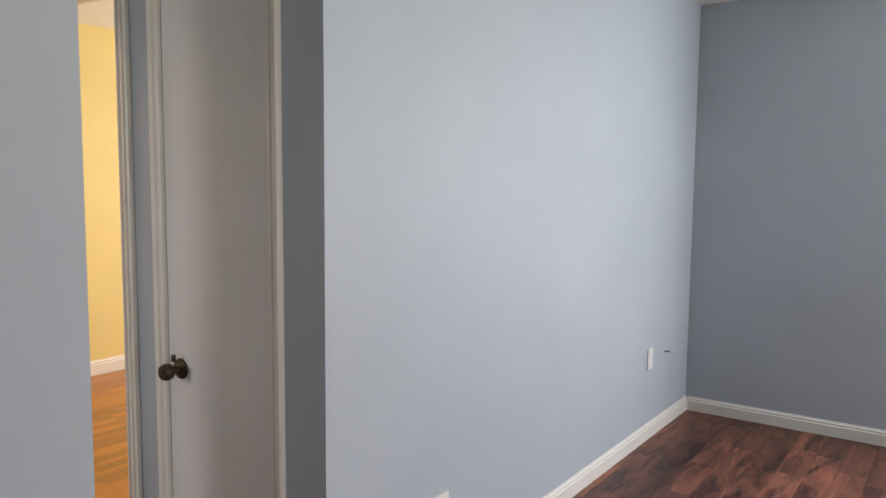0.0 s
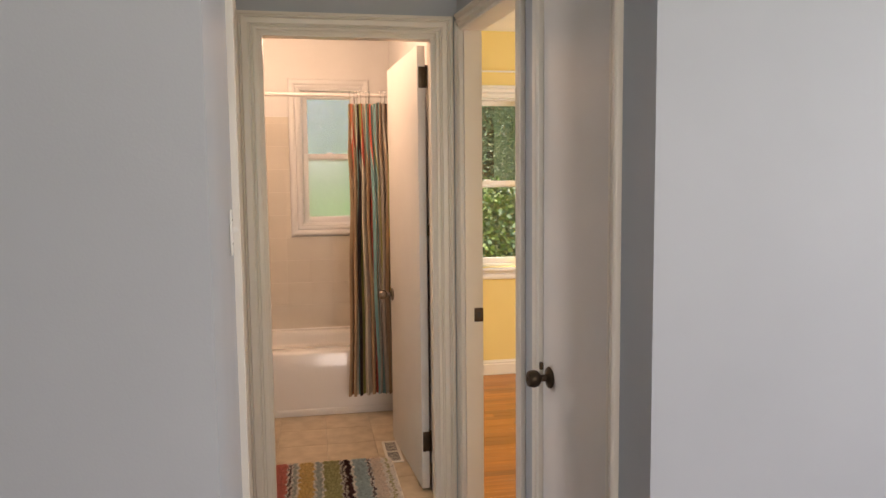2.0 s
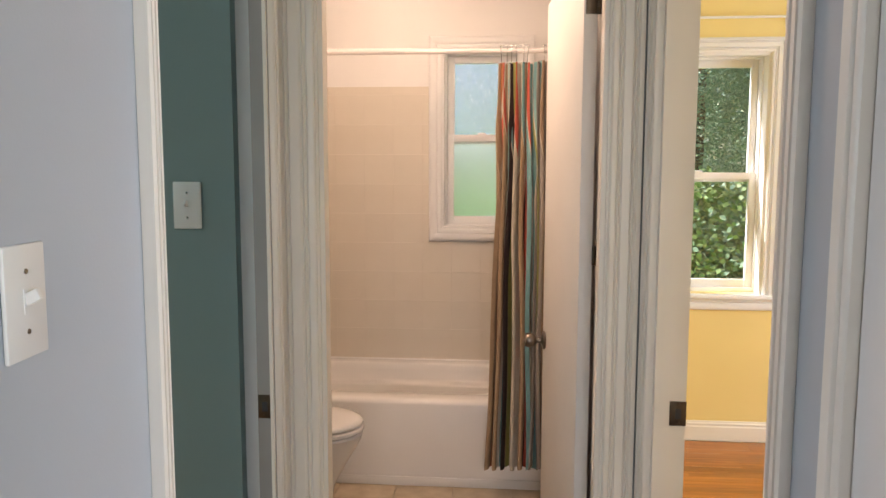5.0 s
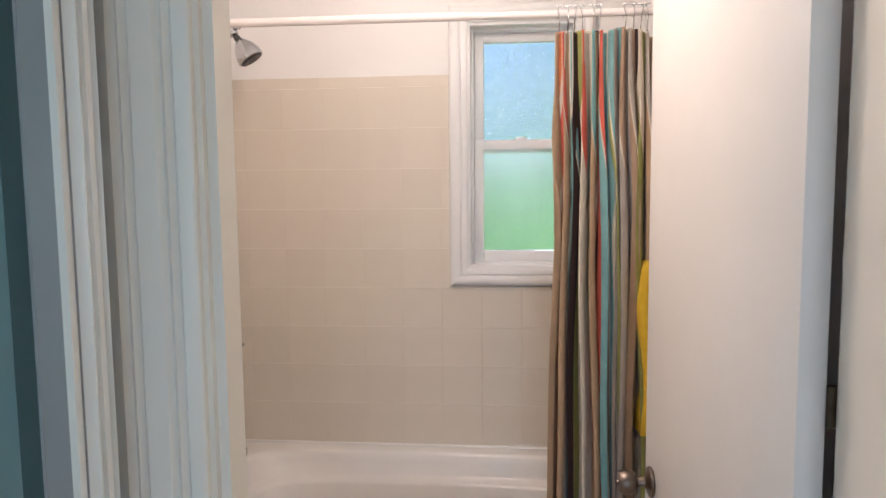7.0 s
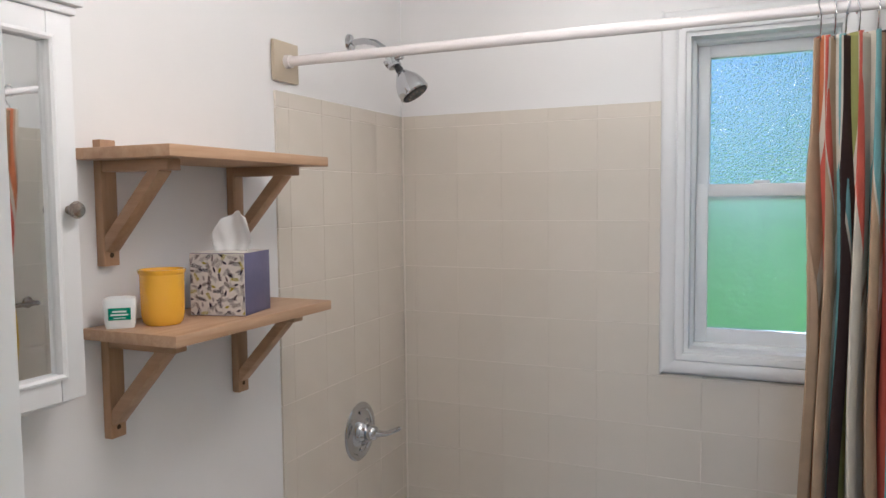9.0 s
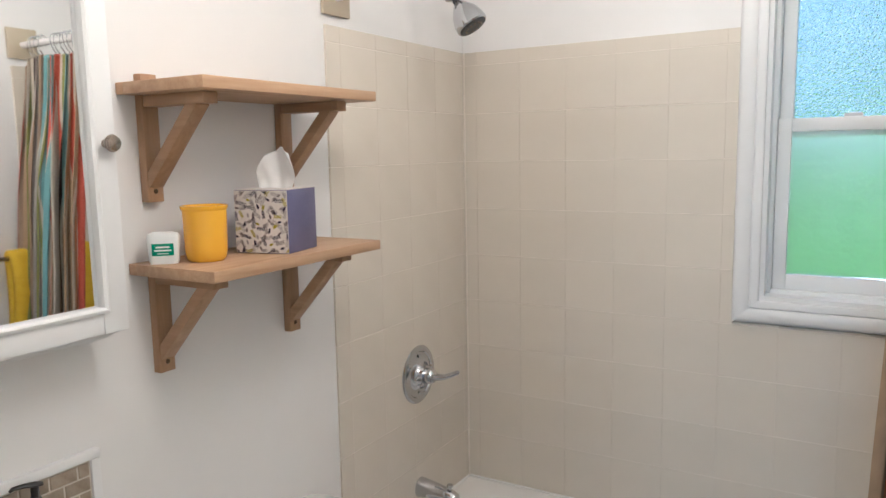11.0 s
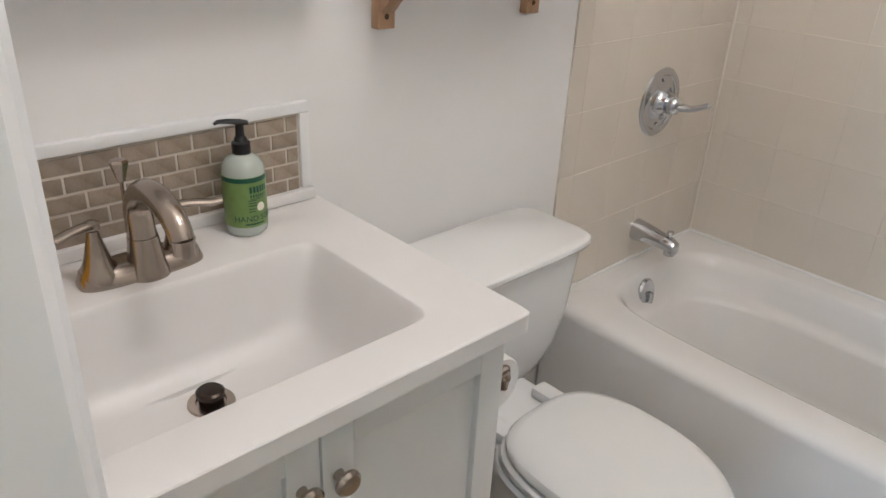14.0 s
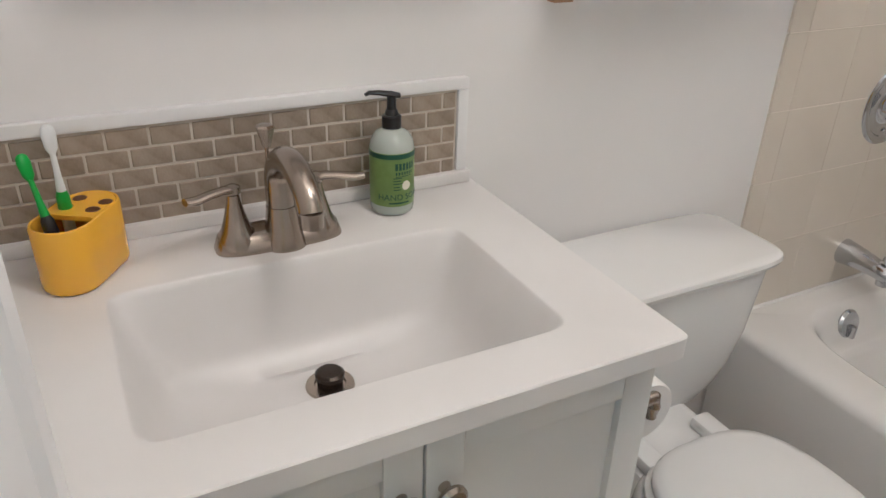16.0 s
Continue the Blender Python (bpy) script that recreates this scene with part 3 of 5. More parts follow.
part("apron", molding(bmesh.new(), SLIM, (VX0 - 0.07, -0.001, VZ0 - 0.022), (VX1 + 0.07, -0.001, VZ0 - 0.022), (0, 0, -1), (0, -1, 0)), BATHTRIM, w)


# ---------- bathroom: tub ----------
tub = thing("bathtub", "white enamelled alcove bathtub with a plain apron", "bathtub", at=(0.76, -0.37, 0))
N = 96
TC, TH_, TZ = -0.349, 0.346, 0.393      # middle, half depth and height of the rim
R = [oval(0.764, TC, 0.762, TH_ - 0.002, 0.0, 60, N), oval(0.764, TC, 0.762, TH_, TZ - 0.024, 60, N), oval(0.764, TC + 0.003, 0.762, TH_ - 0.003, TZ - 0.010, 60, N), oval(0.764, TC + 0.009, 0.761, TH_ - 0.009, TZ - 0.003, 60, N), oval(0.764, TC + 0.017, 0.760, TH_ - 0.018, TZ, 60, N),
     oval(0.764, -0.327, 0.692, 0.266, TZ, 6.0, N), oval(0.764, -0.327, 0.684, 0.258, TZ - 0.003, 5.8, N), oval(0.764, -0.327, 0.676, 0.251, TZ - 0.012, 5.4, N), oval(0.766, -0.328, 0.668, 0.245, TZ - 0.035, 5.0, N), oval(0.770, -0.330, 0.655, 0.236, 0.314, 4.6, N),
     oval(0.772, -0.332, 0.649, 0.229, 0.303, 4.4, N), oval(0.775, -0.336, 0.640, 0.217, 0.298, 4.2, N), oval(0.777, -0.338, 0.634, 0.211, 0.294, 4.1, N), oval(0.780, -0.340, 0.629, 0.207, 0.284, 4.0, N), oval(0.795, -0.345, 0.585, 0.190, 0.14, 3.6, N), oval(0.803, -0.347, 0.555, 0.172, 0.088, 3.3, N), oval(0.81, -0.348, 0.50, 0.14, 0.066, 3.0, N), oval(0.81, -0.348, 0.40, 0.09, 0.060, 2.6, N)]
part("basin", loft(bmesh.new(), R), ACRYL, tub)
part("skirting", boxes((0.004, 1.522, -0.703, -0.6955, 0.0, 0.042), b=0.003), ACRYL, tub)
part("caulk_bead", tube(bmesh.new(), [(0.012, 0.0, TZ + 0.001), (1.526, 0.0, TZ + 0.001)], 0.006, 10), ACRYL, tub)
part("caulk_bead", tube(bmesh.new(), [(0.007, -0.685, TZ), (0.007, -0.004, TZ)], 0.005, 10), ACRYL, tub)
ov = part("overflow_plate", lathe(bmesh.new(), [(0, 0), (0.036, 0), (0.036, 0.004), (0.031, 0.010), (0.012, 0.013), (0, 0.013)], (0.101, -0.372, 0.345), (1, 0, 0.22), 28), CHROME, tub, "round chrome overflow plate")
part("trip_lever", boxes((0.110, 0.128, -0.378, -0.366, 0.315, 0.349), b=0.004), CHROME, ov)
part("drain", lathe(bmesh.new(), [(0, 0), (0.036, 0), (0.032, 0.004), (0, 0.003)], (0.36, -0.348, 0.0625)), CHROME, tub)


# ---------- toilet ----------
toilet = thing("toilet", "white two-piece toilet with a closed lid", "toilet", at=(0.3, -1.05, 0))
TYC = -1.076


def rr(x0, x1, hw, z, p=8, n=44):
    return oval((x0 + x1) / 2, TYC, (x1 - x0) / 2, hw, z, p, n)


part("tank", loft(bmesh.new(), [rr(0.075, 0.150, 0.105, 0.352, 4), rr(0.055, 0.172, 0.145, 0.358, 4), rr(0.042, 0.186, 0.175, 0.378, 4.5), rr(0.034, 0.194, 0.196, 0.408, 5), rr(0.028, 0.200, 0.213, 0.450, 6), rr(0.023, 0.206, 0.226, 0.520, 7), rr(0.020, 0.211, 0.238, 0.668, 8)]), PORC, toilet)
part("tank_lid", loft(bmesh.new(), [rr(0.014, 0.218, 0.250, 0.667, 7), rr(0.009, 0.224, 0.257, 0.670, 7), rr(0.007, 0.227, 0.260, 0.677, 7), rr(0.009, 0.225, 0.258, 0.684, 7), rr(0.014, 0.219, 0.253, 0.688, 7)]), PORC, toilet)


def seat_ring(cx, rx, ry, z, n=44):
    """Blunt at the hinge, round in front."""
    out = []
    for i in range(n):
        a = 2 * math.pi * (i + 0.5) / n
        c, s = math.cos(a), math.sin(a)
        p = 2.1 if c > 0 else 2.9
        out.append((cx + rx * math.copysign(abs(c) ** (2 / p), c) * (1.0 if c > 0 else 0.88), TYC + ry * math.copysign(abs(s) ** (2 / p), s), z))
    return out


part("bowl", loft(bmesh.new(), [seat_ring(0.36, 0.20, 0.105, 0.0), seat_ring(0.37, 0.20, 0.105, 0.05), seat_ring(0.40, 0.19, 0.10, 0.16), seat_ring(0.43, 0.215, 0.13, 0.26), seat_ring(0.465, 0.228, 0.150, 0.34), seat_ring(0.478, 0.226, 0.164, 0.375), seat_ring(0.478, 0.221, 0.159, 0.383)]), PORC, toilet)
part("deck", boxes((0.045, 0.33, TYC - 0.108, TYC + 0.108, 0.27, 0.384), b=0.02), PORC, toilet)
part("seat", loft(bmesh.new(), [seat_ring(0.488, 0.216, 0.158, 0.386), seat_ring(0.488, 0.221, 0.163, 0.391), seat_ring(0.488, 0.221, 0.163, 0.402), seat_ring(0.488, 0.216, 0.158, 0.406)]), PORC, toilet, "white plastic toilet seat")
part("lid", loft(bmesh.new(), [seat_ring(0.490, 0.206, 0.150, 0.4085), seat_ring(0.490, 0.214, 0.156, 0.413), seat_ring(0.490, 0.214, 0.156, 0.421), seat_ring(0.490, 0.208, 0.151, 0.428), seat_ring(0.490, 0.190, 0.135, 0.4325), seat_ring(0.490, 0.10, 0.07, 0.434)]), PORC, toilet, "closed white toilet lid")
for s in (-1, 1):
    part("seat_hinge", boxes((0.243, 0.312, TYC + s * 0.078 - 0.020, TYC + s * 0.078 + 0.020, 0.384, 0.409), b=0.006), PORC, toilet)
    part("bolt_cap", lathe(bmesh.new(), [(0, 0), (0.016, 0), (0.015, 0.012), (0.008, 0.018), (0, 0.019)], (0.34, TYC + s * 0.118, 0.0)), PORC, toilet)


# ---------- vanity ----------
VY0, VY1, VT = -2.028, -1.378, 0.840
van = thing("vanity_cabinet", "white shaker bathroom vanity cabinet with two doors", "vanity", at=(0.24, -1.70, 0))
for nm, d_ in (("side_panel", (0.005, 0.438, VY0 + 0.010, VY0 + 0.026, 0.0, 0.812)), ("side_panel", (0.005, 0.438, VY1 - 0.006, VY1 + 0.010, 0.0, 0.812)), ("bottom_panel", (0.005, 0.436, VY0 + 0.0265, VY1 - 0.0065, 0.07, 0.086)), ("face_rail", (0.420, 0.438, VY0 + 0.0265, VY1 - 0.0065, 0.775, 0.812)), ("face_rail", (0.420, 0.438, VY0 + 0.0265, VY1 - 0.0065, 0.0, 0.0695))):
    part(nm, boxes(d_), VANP, van, smooth=False)


def shaker(y0, y1, z0, z1, ky, kz):
    bm = boxes((0.439, 0.4475, y0 + 0.03, y1 - 0.03, z0 + 0.03, z1 - 0.03))
    dr = part("cabinet_door", bm, VANP, van, smooth=False)
    for d_ in ((y0, y0 + 0.044, z0, z1), (y1 - 0.044, y1, z0, z1), (y0 + 0.044, y1 - 0.044, z0, z0 + 0.055), (y0 + 0.044, y1 - 0.044, z1 - 0.052, z1)):
        part("rail", boxes((0.4385, 0.458, *d_), b=0.0015), VANP, dr)
    part("cabinet_knob", lathe(bmesh.new(), [(0, 0), (0.0075, 0), (0.006, 0.006), (0.006, 0.010), (0.0125, 0.013), (0.0170, 0.017), (0.0170, 0.021), (0.013, 0.025), (0, 0.0265)], (0.458, ky, kz), (1, 0, 0), 28), NICKEL, dr, "round brushed nickel knob")


shaker(VY0 + 0.012, -1.6665, 0.09, 0.796, -1.692, 0.712)
shaker(-1.6635, VY1 + 0.010, 0.09, 0.796, -1.642, 0.708)

top = thing("sink", "white moulded vanity top with a rectangular basin", "sink", at=(0.25, -1.70, VT))
N = 64
BCX, BCY = 0.285, -1.695


def basin_ring(x0, x1, hw, z, p, slope=0.0):
    return [(x, y, z + slope * (x - BCX)) for x, y, _ in oval((x0 + x1) / 2, BCY, (x1 - x0) / 2, hw, 0, p, N)]


XE = 0.495
VYC, VYH = (VY0 + VY1 + 0.014) / 2, (VY1 + 0.014 - VY0) / 2
R = [oval(XE / 2, VYC, XE / 2, VYH, 0.8125, 60, N), oval(XE / 2, VYC, XE / 2, VYH, VT - 0.002, 60, N), oval(XE / 2, VYC, XE / 2 - 0.002, VYH - 0.002, VT, 60, N), oval(XE / 2, VYC, XE / 2 - 0.006, VYH - 0.006, VT, 60, N),
     basin_ring(0.146, 0.424, 0.227, VT, 16), basin_ring(0.1475, 0.4225, 0.2255, VT - 0.0005, 16), basin_ring(0.149, 0.421, 0.224, VT - 0.0022, 15), basin_ring(0.152, 0.418, 0.219, VT - 0.010, 13), basin_ring(0.159, 0.410, 0.203, VT - 0.060, 10), basin_ring(0.167, 0.401, 0.186, VT - 0.105, 7), basin_ring(0.180, 0.388, 0.165, VT - 0.124, 6), basin_ring(0.200, 0.366, 0.135, VT - 0.132, 4.5), basin_ring(0.200, 0.300, 0.060, VT - 0.139, 3)]
part("countertop", loft(bmesh.new(), R, False, True), SOLID, top)
part("upstand", boxes((0.001, 0.019, VY0, VY1 + 0.004, VT + 0.0002, VT + 0.020), b=0.003), SOLID, top)
STOPPER = surface("dark_stopper", (0.045, 0.036, 0.030), (0.075, 0.06, 0.05), 0.25, 20, 0.9, 0.0, 200)
dr = part("drain_flange", lathe(bmesh.new(), [(0, 0), (0.031, 0), (0.030, 0.003), (0.020, 0.004), (0.019, 0.001), (0, 0.001)], (0.240, -1.690, VT - 0.1385), n=28), NICKEL, top, "nickel drain ring")
part("stopper", lathe(bmesh.new(), [(0, 0), (0.016, 0), (0.016, 0.012), (0.0185, 0.013), (0.0185, 0.018), (0.015, 0.021), (0, 0.0215)], (0.240, -1.690, VT - 0.1375), n=28), STOPPER, dr)

# faucet
fx, fy, fz = 0.094, -1.702, VT
fau = thing("faucet", "brushed nickel two-handle centreset faucet", "faucet", at=(fx, fy, fz))
part("base", loft(bmesh.new(), [oval(fx, fy, 0.029, 0.083, fz + 0.0003, 3.2, 40), oval(fx, fy, 0.029, 0.083, fz + 0.004, 3.2, 40), oval(fx - 0.001, fy, 0.024, 0.078, fz + 0.020, 3.0, 40), oval(fx - 0.001, fy, 0.020, 0.074, fz + 0.023, 2.8, 40)]), NICKEL, fau)
path, rad = [], []
for i in range(26):
    t = i / 25
    if t < 0.4:
        s = t / 0.4
        path.append((fx + 0.013 - 0.008 * s, fy + 0.004, fz + 0.004 + 0.082 * s))
        rad.append(0.0215 - 0.0035 * math.sqrt(s))
    else:
        a = (t - 0.4) / 0.6 * radians(168)
        path.append((fx + 0.005 + 0.066 * (1 - math.cos(a)), fy + 0.004, fz + 0.086 + 0.045 * math.sin(a)))
        rad.append(0.0180 - 0.0030 * (t - 0.4) / 0.6)
sp = part("spout", tube(bmesh.new(), path, rad, 24), NICKEL, fau)
part("spout_foot", loft(bmesh.new(), [oval(fx + 0.010, fy + 0.004, 0.030, 0.027, fz + 0.0005, 2.4, 32), oval(fx + 0.010, fy + 0.004, 0.0285, 0.0255, fz + 0.010, 2.4, 32), oval(fx + 0.010, fy + 0.004, 0.0235, 0.0220, fz + 0.030, 2.2, 32), oval(fx + 0.009, fy + 0.004, 0.0195, 0.0195, fz + 0.055, 2.0, 32)]), NICKEL, sp)
part("aerator", lathe(bmesh.new(), [(0, 0), (0.0128, 0), (0.0132, 0.012), (0.0152, 0.020), (0, 0.022)], (path[-1][0] + 0.002, fy + 0.004, path[-1][2] - 0.016), n=22), NICKEL, sp)
for s in (-1, 1):
    hy = fy + s * 0.0535
    h = part("handle", lathe(bmesh.new(), [(0, 0), (0.0265, 0), (0.0255, 0.012), (0.019, 0.022), (0.0135, 0.040), (0.0085, 0.060), (0.0075, 0.068), (0.010, 0.071), (0.010, 0.079), (0.004, 0.082), (0, 0.082)], (fx, hy, fz + 0.006), n=26), NICKEL, fau)
    pts = [(fx + 0.001, hy - s * 0.006, fz + 0.080), (fx + 0.004, hy + s * 0.012, fz + 0.083), (fx + 0.010, hy + s * 0.030, fz + 0.082), (fx + 0.016, hy + s * 0.047, fz + 0.080), (fx + 0.020, hy + s * 0.060, fz + 0.082)]
    part("lever", tube(bmesh.new(), pts, [0.0075, 0.0085, 0.0082, 0.0088, 0.0078], 14, 0.62), NICKEL, h)
lr = part("lift_rod", lathe(bmesh.new(), [(0, 0), (0.0025, 0), (0.0025, 0.110), (0, 0.110)], (fx - 0.027, fy, fz + 0.016), n=10), NICKEL, fau)
part("lift_knob", lathe(bmesh.new(), [(0, 0), (0.0055, 0), (0.0085, 0.012), (0.0125, 0.026), (0.010, 0.029), (0, 0.030)], (fx - 0.027, fy, fz + 0.120), n=6), NICKEL, lr)

# soap bottle
SGREEN = surface("soap_label_green", (0.15, 0.23, 0.06), (0.20, 0.29, 0.085), 0.4, 60)
SDARK = plain("label_dark_green", (0.012, 0.07, 0.045), 0.4)
SCLEAR = surface("frosted_soap_bottle", (0.40, 0.44, 0.40), (0.47, 0.50, 0.46), 0.2, 10, 0, 0.0, 60, coat=0.3)
sx, sy = 0.062, -1.527
soap = thing("soap_bottle", "green-labelled hand soap bottle with a black pump", "soap bottle", at=(sx, sy, VT))
part("bottle", lathe(bmesh.new(), [(0, 0.0003), (0.026, 0.0003), (0.030, 0.004), (0.0312, 0.010), (0.0312, 0.098), (0.029, 0.107), (0.023, 0.116), (0.014, 0.121), (0.013, 0.124), (0, 0.124)], (sx, sy, VT), n=36), SCLEAR, soap)
lab = part("label", lathe(bmesh.new(), [(0.0311, 0.016), (0.0316, 0.0165), (0.0316, 0.0935), (0.0311, 0.094)], (sx, sy, VT), n=36), SGREEN, soap, "green printed soap label")
part("label_band", lathe(bmesh.new(), [(0.0314, 0.086), (0.0319, 0.0862), (0.0319, 0.0928), (0.0314, 0.093)], (sx, sy, VT), n=36), SDARK, lab)
part("collar", lathe(bmesh.new(), [(0, 0), (0.0135, 0), (0.0135, 0.018), (0.011, 0.020), (0, 0.020)], (sx, sy, VT + 0.1205), n=20), BLACKP, soap)
part("pump_stem", lathe(bmesh.new(), [(0, 0), (0.0095, 0), (0.0085, 0.006), (0.0066, 0.008), (0.0060, 0.026), (0, 0.026)], (sx, sy, VT + 0.140), n=16), BLACKP, soap)
part("nozzle", tube(bmesh.new(), [(sx + 0.002, sy + 0.011, VT + 0.166), (sx, sy, VT + 0.168), (sx - 0.003, sy - 0.016, VT + 0.171), (sx - 0.005, sy - 0.030, VT + 0.172), (sx - 0.006, sy - 0.036, VT + 0.169)], [0.006, 0.0078, 0.0062, 0.0050, 0.0035], 12, 0.55), BLACKP, soap)


def wrapped_text(words, size, centre_angle, z, radius, material, parent):
    """Lettering bent round the bottle."""
    cu = bpy.data.curves.new("lettering", "FONT")
    cu.body, cu.size, cu.align_x, cu.align_y, cu.extrude = words, size, "CENTER", "CENTER", 0.0001
    tmp = bpy.data.objects.new("lettering", cu)
    scene.collection.objects.link(tmp)
    me = bpy.data.meshes.new_from_object(tmp.evaluated_get(bpy.context.evaluated_depsgraph_get()))
    bpy.data.objects.remove(tmp)
    for v in me.vertices:
        a = centre_angle + v.co.x / radius
        v.co = Vector((sx + (radius + v.co.z) * math.cos(a), sy + (radius + v.co.z) * math.sin(a), VT + z + v.co.y))
    bm = bmesh.new()
    bm.from_mesh(me)
    return part("lettering", bm, material, parent, smooth=False)


A0 = radians(-14)
wrapped_text("HAND SOAP", 0.0125, A0 + 0.30, 0.030, 0.0321, SDARK, lab)


def label_bar(a0, a1, z, h, r=0.0319, material=None):
    n = 6
    bm = bmesh.new()
    rows = [[bm.verts.new((sx + r * math.cos(a0 + (a1 - a0) * i / n), sy + r * math.sin(a0 + (a1 - a0) * i / n), VT + zz)) for zz in (z, z + h)] for i in range(n + 1)]
    for p, q in zip(rows, rows[1:]):
        bm.faces.new((p[0], q[0], q[1], p[1]))
    part("label_bar", bm, material or SDARK, lab, smooth=False)


for k in range(6):
    label_bar(A0 - 0.02 + k * 0.17, A0 + 0.10 + k * 0.17, 0.0700, 0.0100)
for k in range(7):
    label_bar(A0 + k * 0.13, A0 + 0.07 + k * 0.13, 0.0630, 0.0045)
for z, h, a, b_ in ((0.0605, 0.0010, 0.0, 0.8), (0.058, 0.0014, -0.1, 0.3), (0.054, 0.0014, -0.1, 0.25), (0.050, 0.0014, -0.1, 0.28), (0.045, 0.0014, -0.1, 0.2), (0.041, 0.0014, -0.1, 0.22), (0.0205, 0.0022, -0.3, 0.65)):
    label_bar(A0 + a, A0 + b_, z, h)
CREAMP = plain("label_cream", (0.75, 0.72, 0.6), 0.4)
part("label_seal", lathe(bmesh.new(), [(0, 0), (0.0068, 0), (0.0066, 0.0008), (0, 0.001)], (sx + 0.0314 * math.cos(A0 + 0.5), sy + 0.0314 * math.sin(A0 + 0.5), VT + 0.047), (math.cos(A0 + 0.5), math.sin(A0 + 0.5), 0), 20), CREAMP, lab)

# toothbrush holder: a long rounded cup, half of it covered by a pierced plate
C0, C1, HR = Vector((0.060, -1.916)), Vector((0.106, -1.947)), 0.0345
hold = thing("toothbrush_holder", "mustard yellow ceramic toothbrush holder with round holes", "toothbrush holder", at=(C0.x, C0.y, VT))
HU = (C1 - C0).normalized()
HV = Vector((-HU.y, HU.x))


def stadium(r, z, cut=None):
    """Rounded outline about both centres; cut: ends it square at that distance along."""
    out = []
    for i in range(21):
        a = math.pi / 2 + math.pi * i / 20
        out.append((r * math.cos(a), r * math.sin(a)))
    if cut is None:
        for i in range(21):
            a = -math.pi / 2 + math.pi * i / 20
            out.append(((C1 - C0).length + r * math.cos(a), r * math.sin(a)))
    else:
        out += [(cut, -r), (cut, r)]
    return [(C0.x + HU.x * u + HV.x * v, C0.y + HU.y * u + HV.y * v, z) for u, v in out]


part("cup_body", loft(bmesh.new(), [stadium(HR - 0.004, VT + 0.0004), stadium(HR - 0.001, VT + 0.003), stadium(HR, VT + 0.008), stadium(HR, VT + 0.0775), stadium(HR - 0.0012, VT + 0.0800), stadium(HR - 0.003, VT + 0.0806), stadium(HR - 0.0042, VT + 0.0796), stadium(HR - 0.0046, VT + 0.012)]), MUG, hold)
part("top_plate", loft(bmesh.new(), [stadium(HR - 0.0044, VT + 0.074, 0.041), stadium(HR - 0.0044, VT + 0.0795, 0.042), stadium(HR - 0.0050, VT + 0.0806, 0.0415)]), MUG, hold)
# brush holes are dark discs laid on the plate, their shade in the colour
HOLE = plain("hole_shade", (0.10, 0.035, 0.004), 0.5)
for x, y in ((0.048, -1.924), (0.071, -1.898), (0.088, -1.913), (0.068, -1.940)):
    part("brush_hole", lathe(bmesh.new(), [(0, 0), (0.0082, 0), (0.0078, 0.0005), (0, 0.0005)], (x, y, VT + 0.0806), n=20), HOLE, hold)

GREENP, WHITEP = plain("toothbrush_green", (0.03, 0.32, 0.03), 0.3), plain("toothbrush_white", (0.78, 0.80, 0.80), 0.3)


def toothbrush(label, base, tip, body, grip):
    tb = thing("toothbrush", label, "toothbrush", "toothbrushes in the holder", at=base)
    b0, t0 = Vector(base), Vector(tip)
    q = lambda s: b0 + (t0 - b0) * s
    part("handle", tube(bmesh.new(), [q(0), q(0.1), q(0.35), q(0.5), q(0.62), q(0.8)], [0.0045, 0.0062, 0.0068, 0.0055, 0.0038, 0.003], 12), body, tb)
    part("grip", tube(bmesh.new(), [q(0.30), q(0.38), q(0.48), q(0.54)], [0.004, 0.0078, 0.0072, 0.004], 12), grip, tb)
    part("head", tube(bmesh.new(), [q(0.79), q(0.83), q(0.93), q(0.98), q(1.0)], [0.003, 0.0066, 0.0080, 0.0066, 0.003], 12, 0.6), body, tb)


toothbrush("green and black plastic toothbrush standing in the holder", (0.118, -1.950, VT + 0.013), (0.078, -1.972, VT + 0.153), GREENP, BLACKP)
toothbrush("white toothbrush with a green grip in the holder", (0.066, -1.9405, VT + 0.018), (0.078, -1.941, VT + 0.182), WHITEP, GREENP)

# toilet paper on the vanity's end
tp = thing("toilet_paper_holder", "white paper roll on a nickel holder fixed to the vanity", "toilet paper", at=(0.40, VY1, 0.65))
part("post", lathe(bmesh.new(), [(0, 0), (0.020, 0), (0.018, 0.006), (0.009, 0.010), (0.008, 0.047), (0, 0.049)], (0.424, VY1 + 0.0105, 0.690), (0, 1, 0), 18), NICKEL, tp)
part("arm", tube(bmesh.new(), [(0.424, VY1 + 0.054, 0.694), (0.424, VY1 + 0.057, 0.676), (0.421, VY1 + 0.057, 0.660), (0.412, VY1 + 0.057, 0.656), (0.29, VY1 + 0.057, 0.656)], [0.0085, 0.009, 0.009, 0.0085, 0.007], 12), NICKEL, tp)
part("roll", lathe(bmesh.new(), [(0.018, 0), (0.043, 0), (0.045, 0.003), (0.045, 0.099), (0.043, 0.102), (0.018, 0.102)], (0.312, VY1 + 0.057, 0.656), (1, 0, 0), 36), WHITE, tp, "white toilet paper roll")

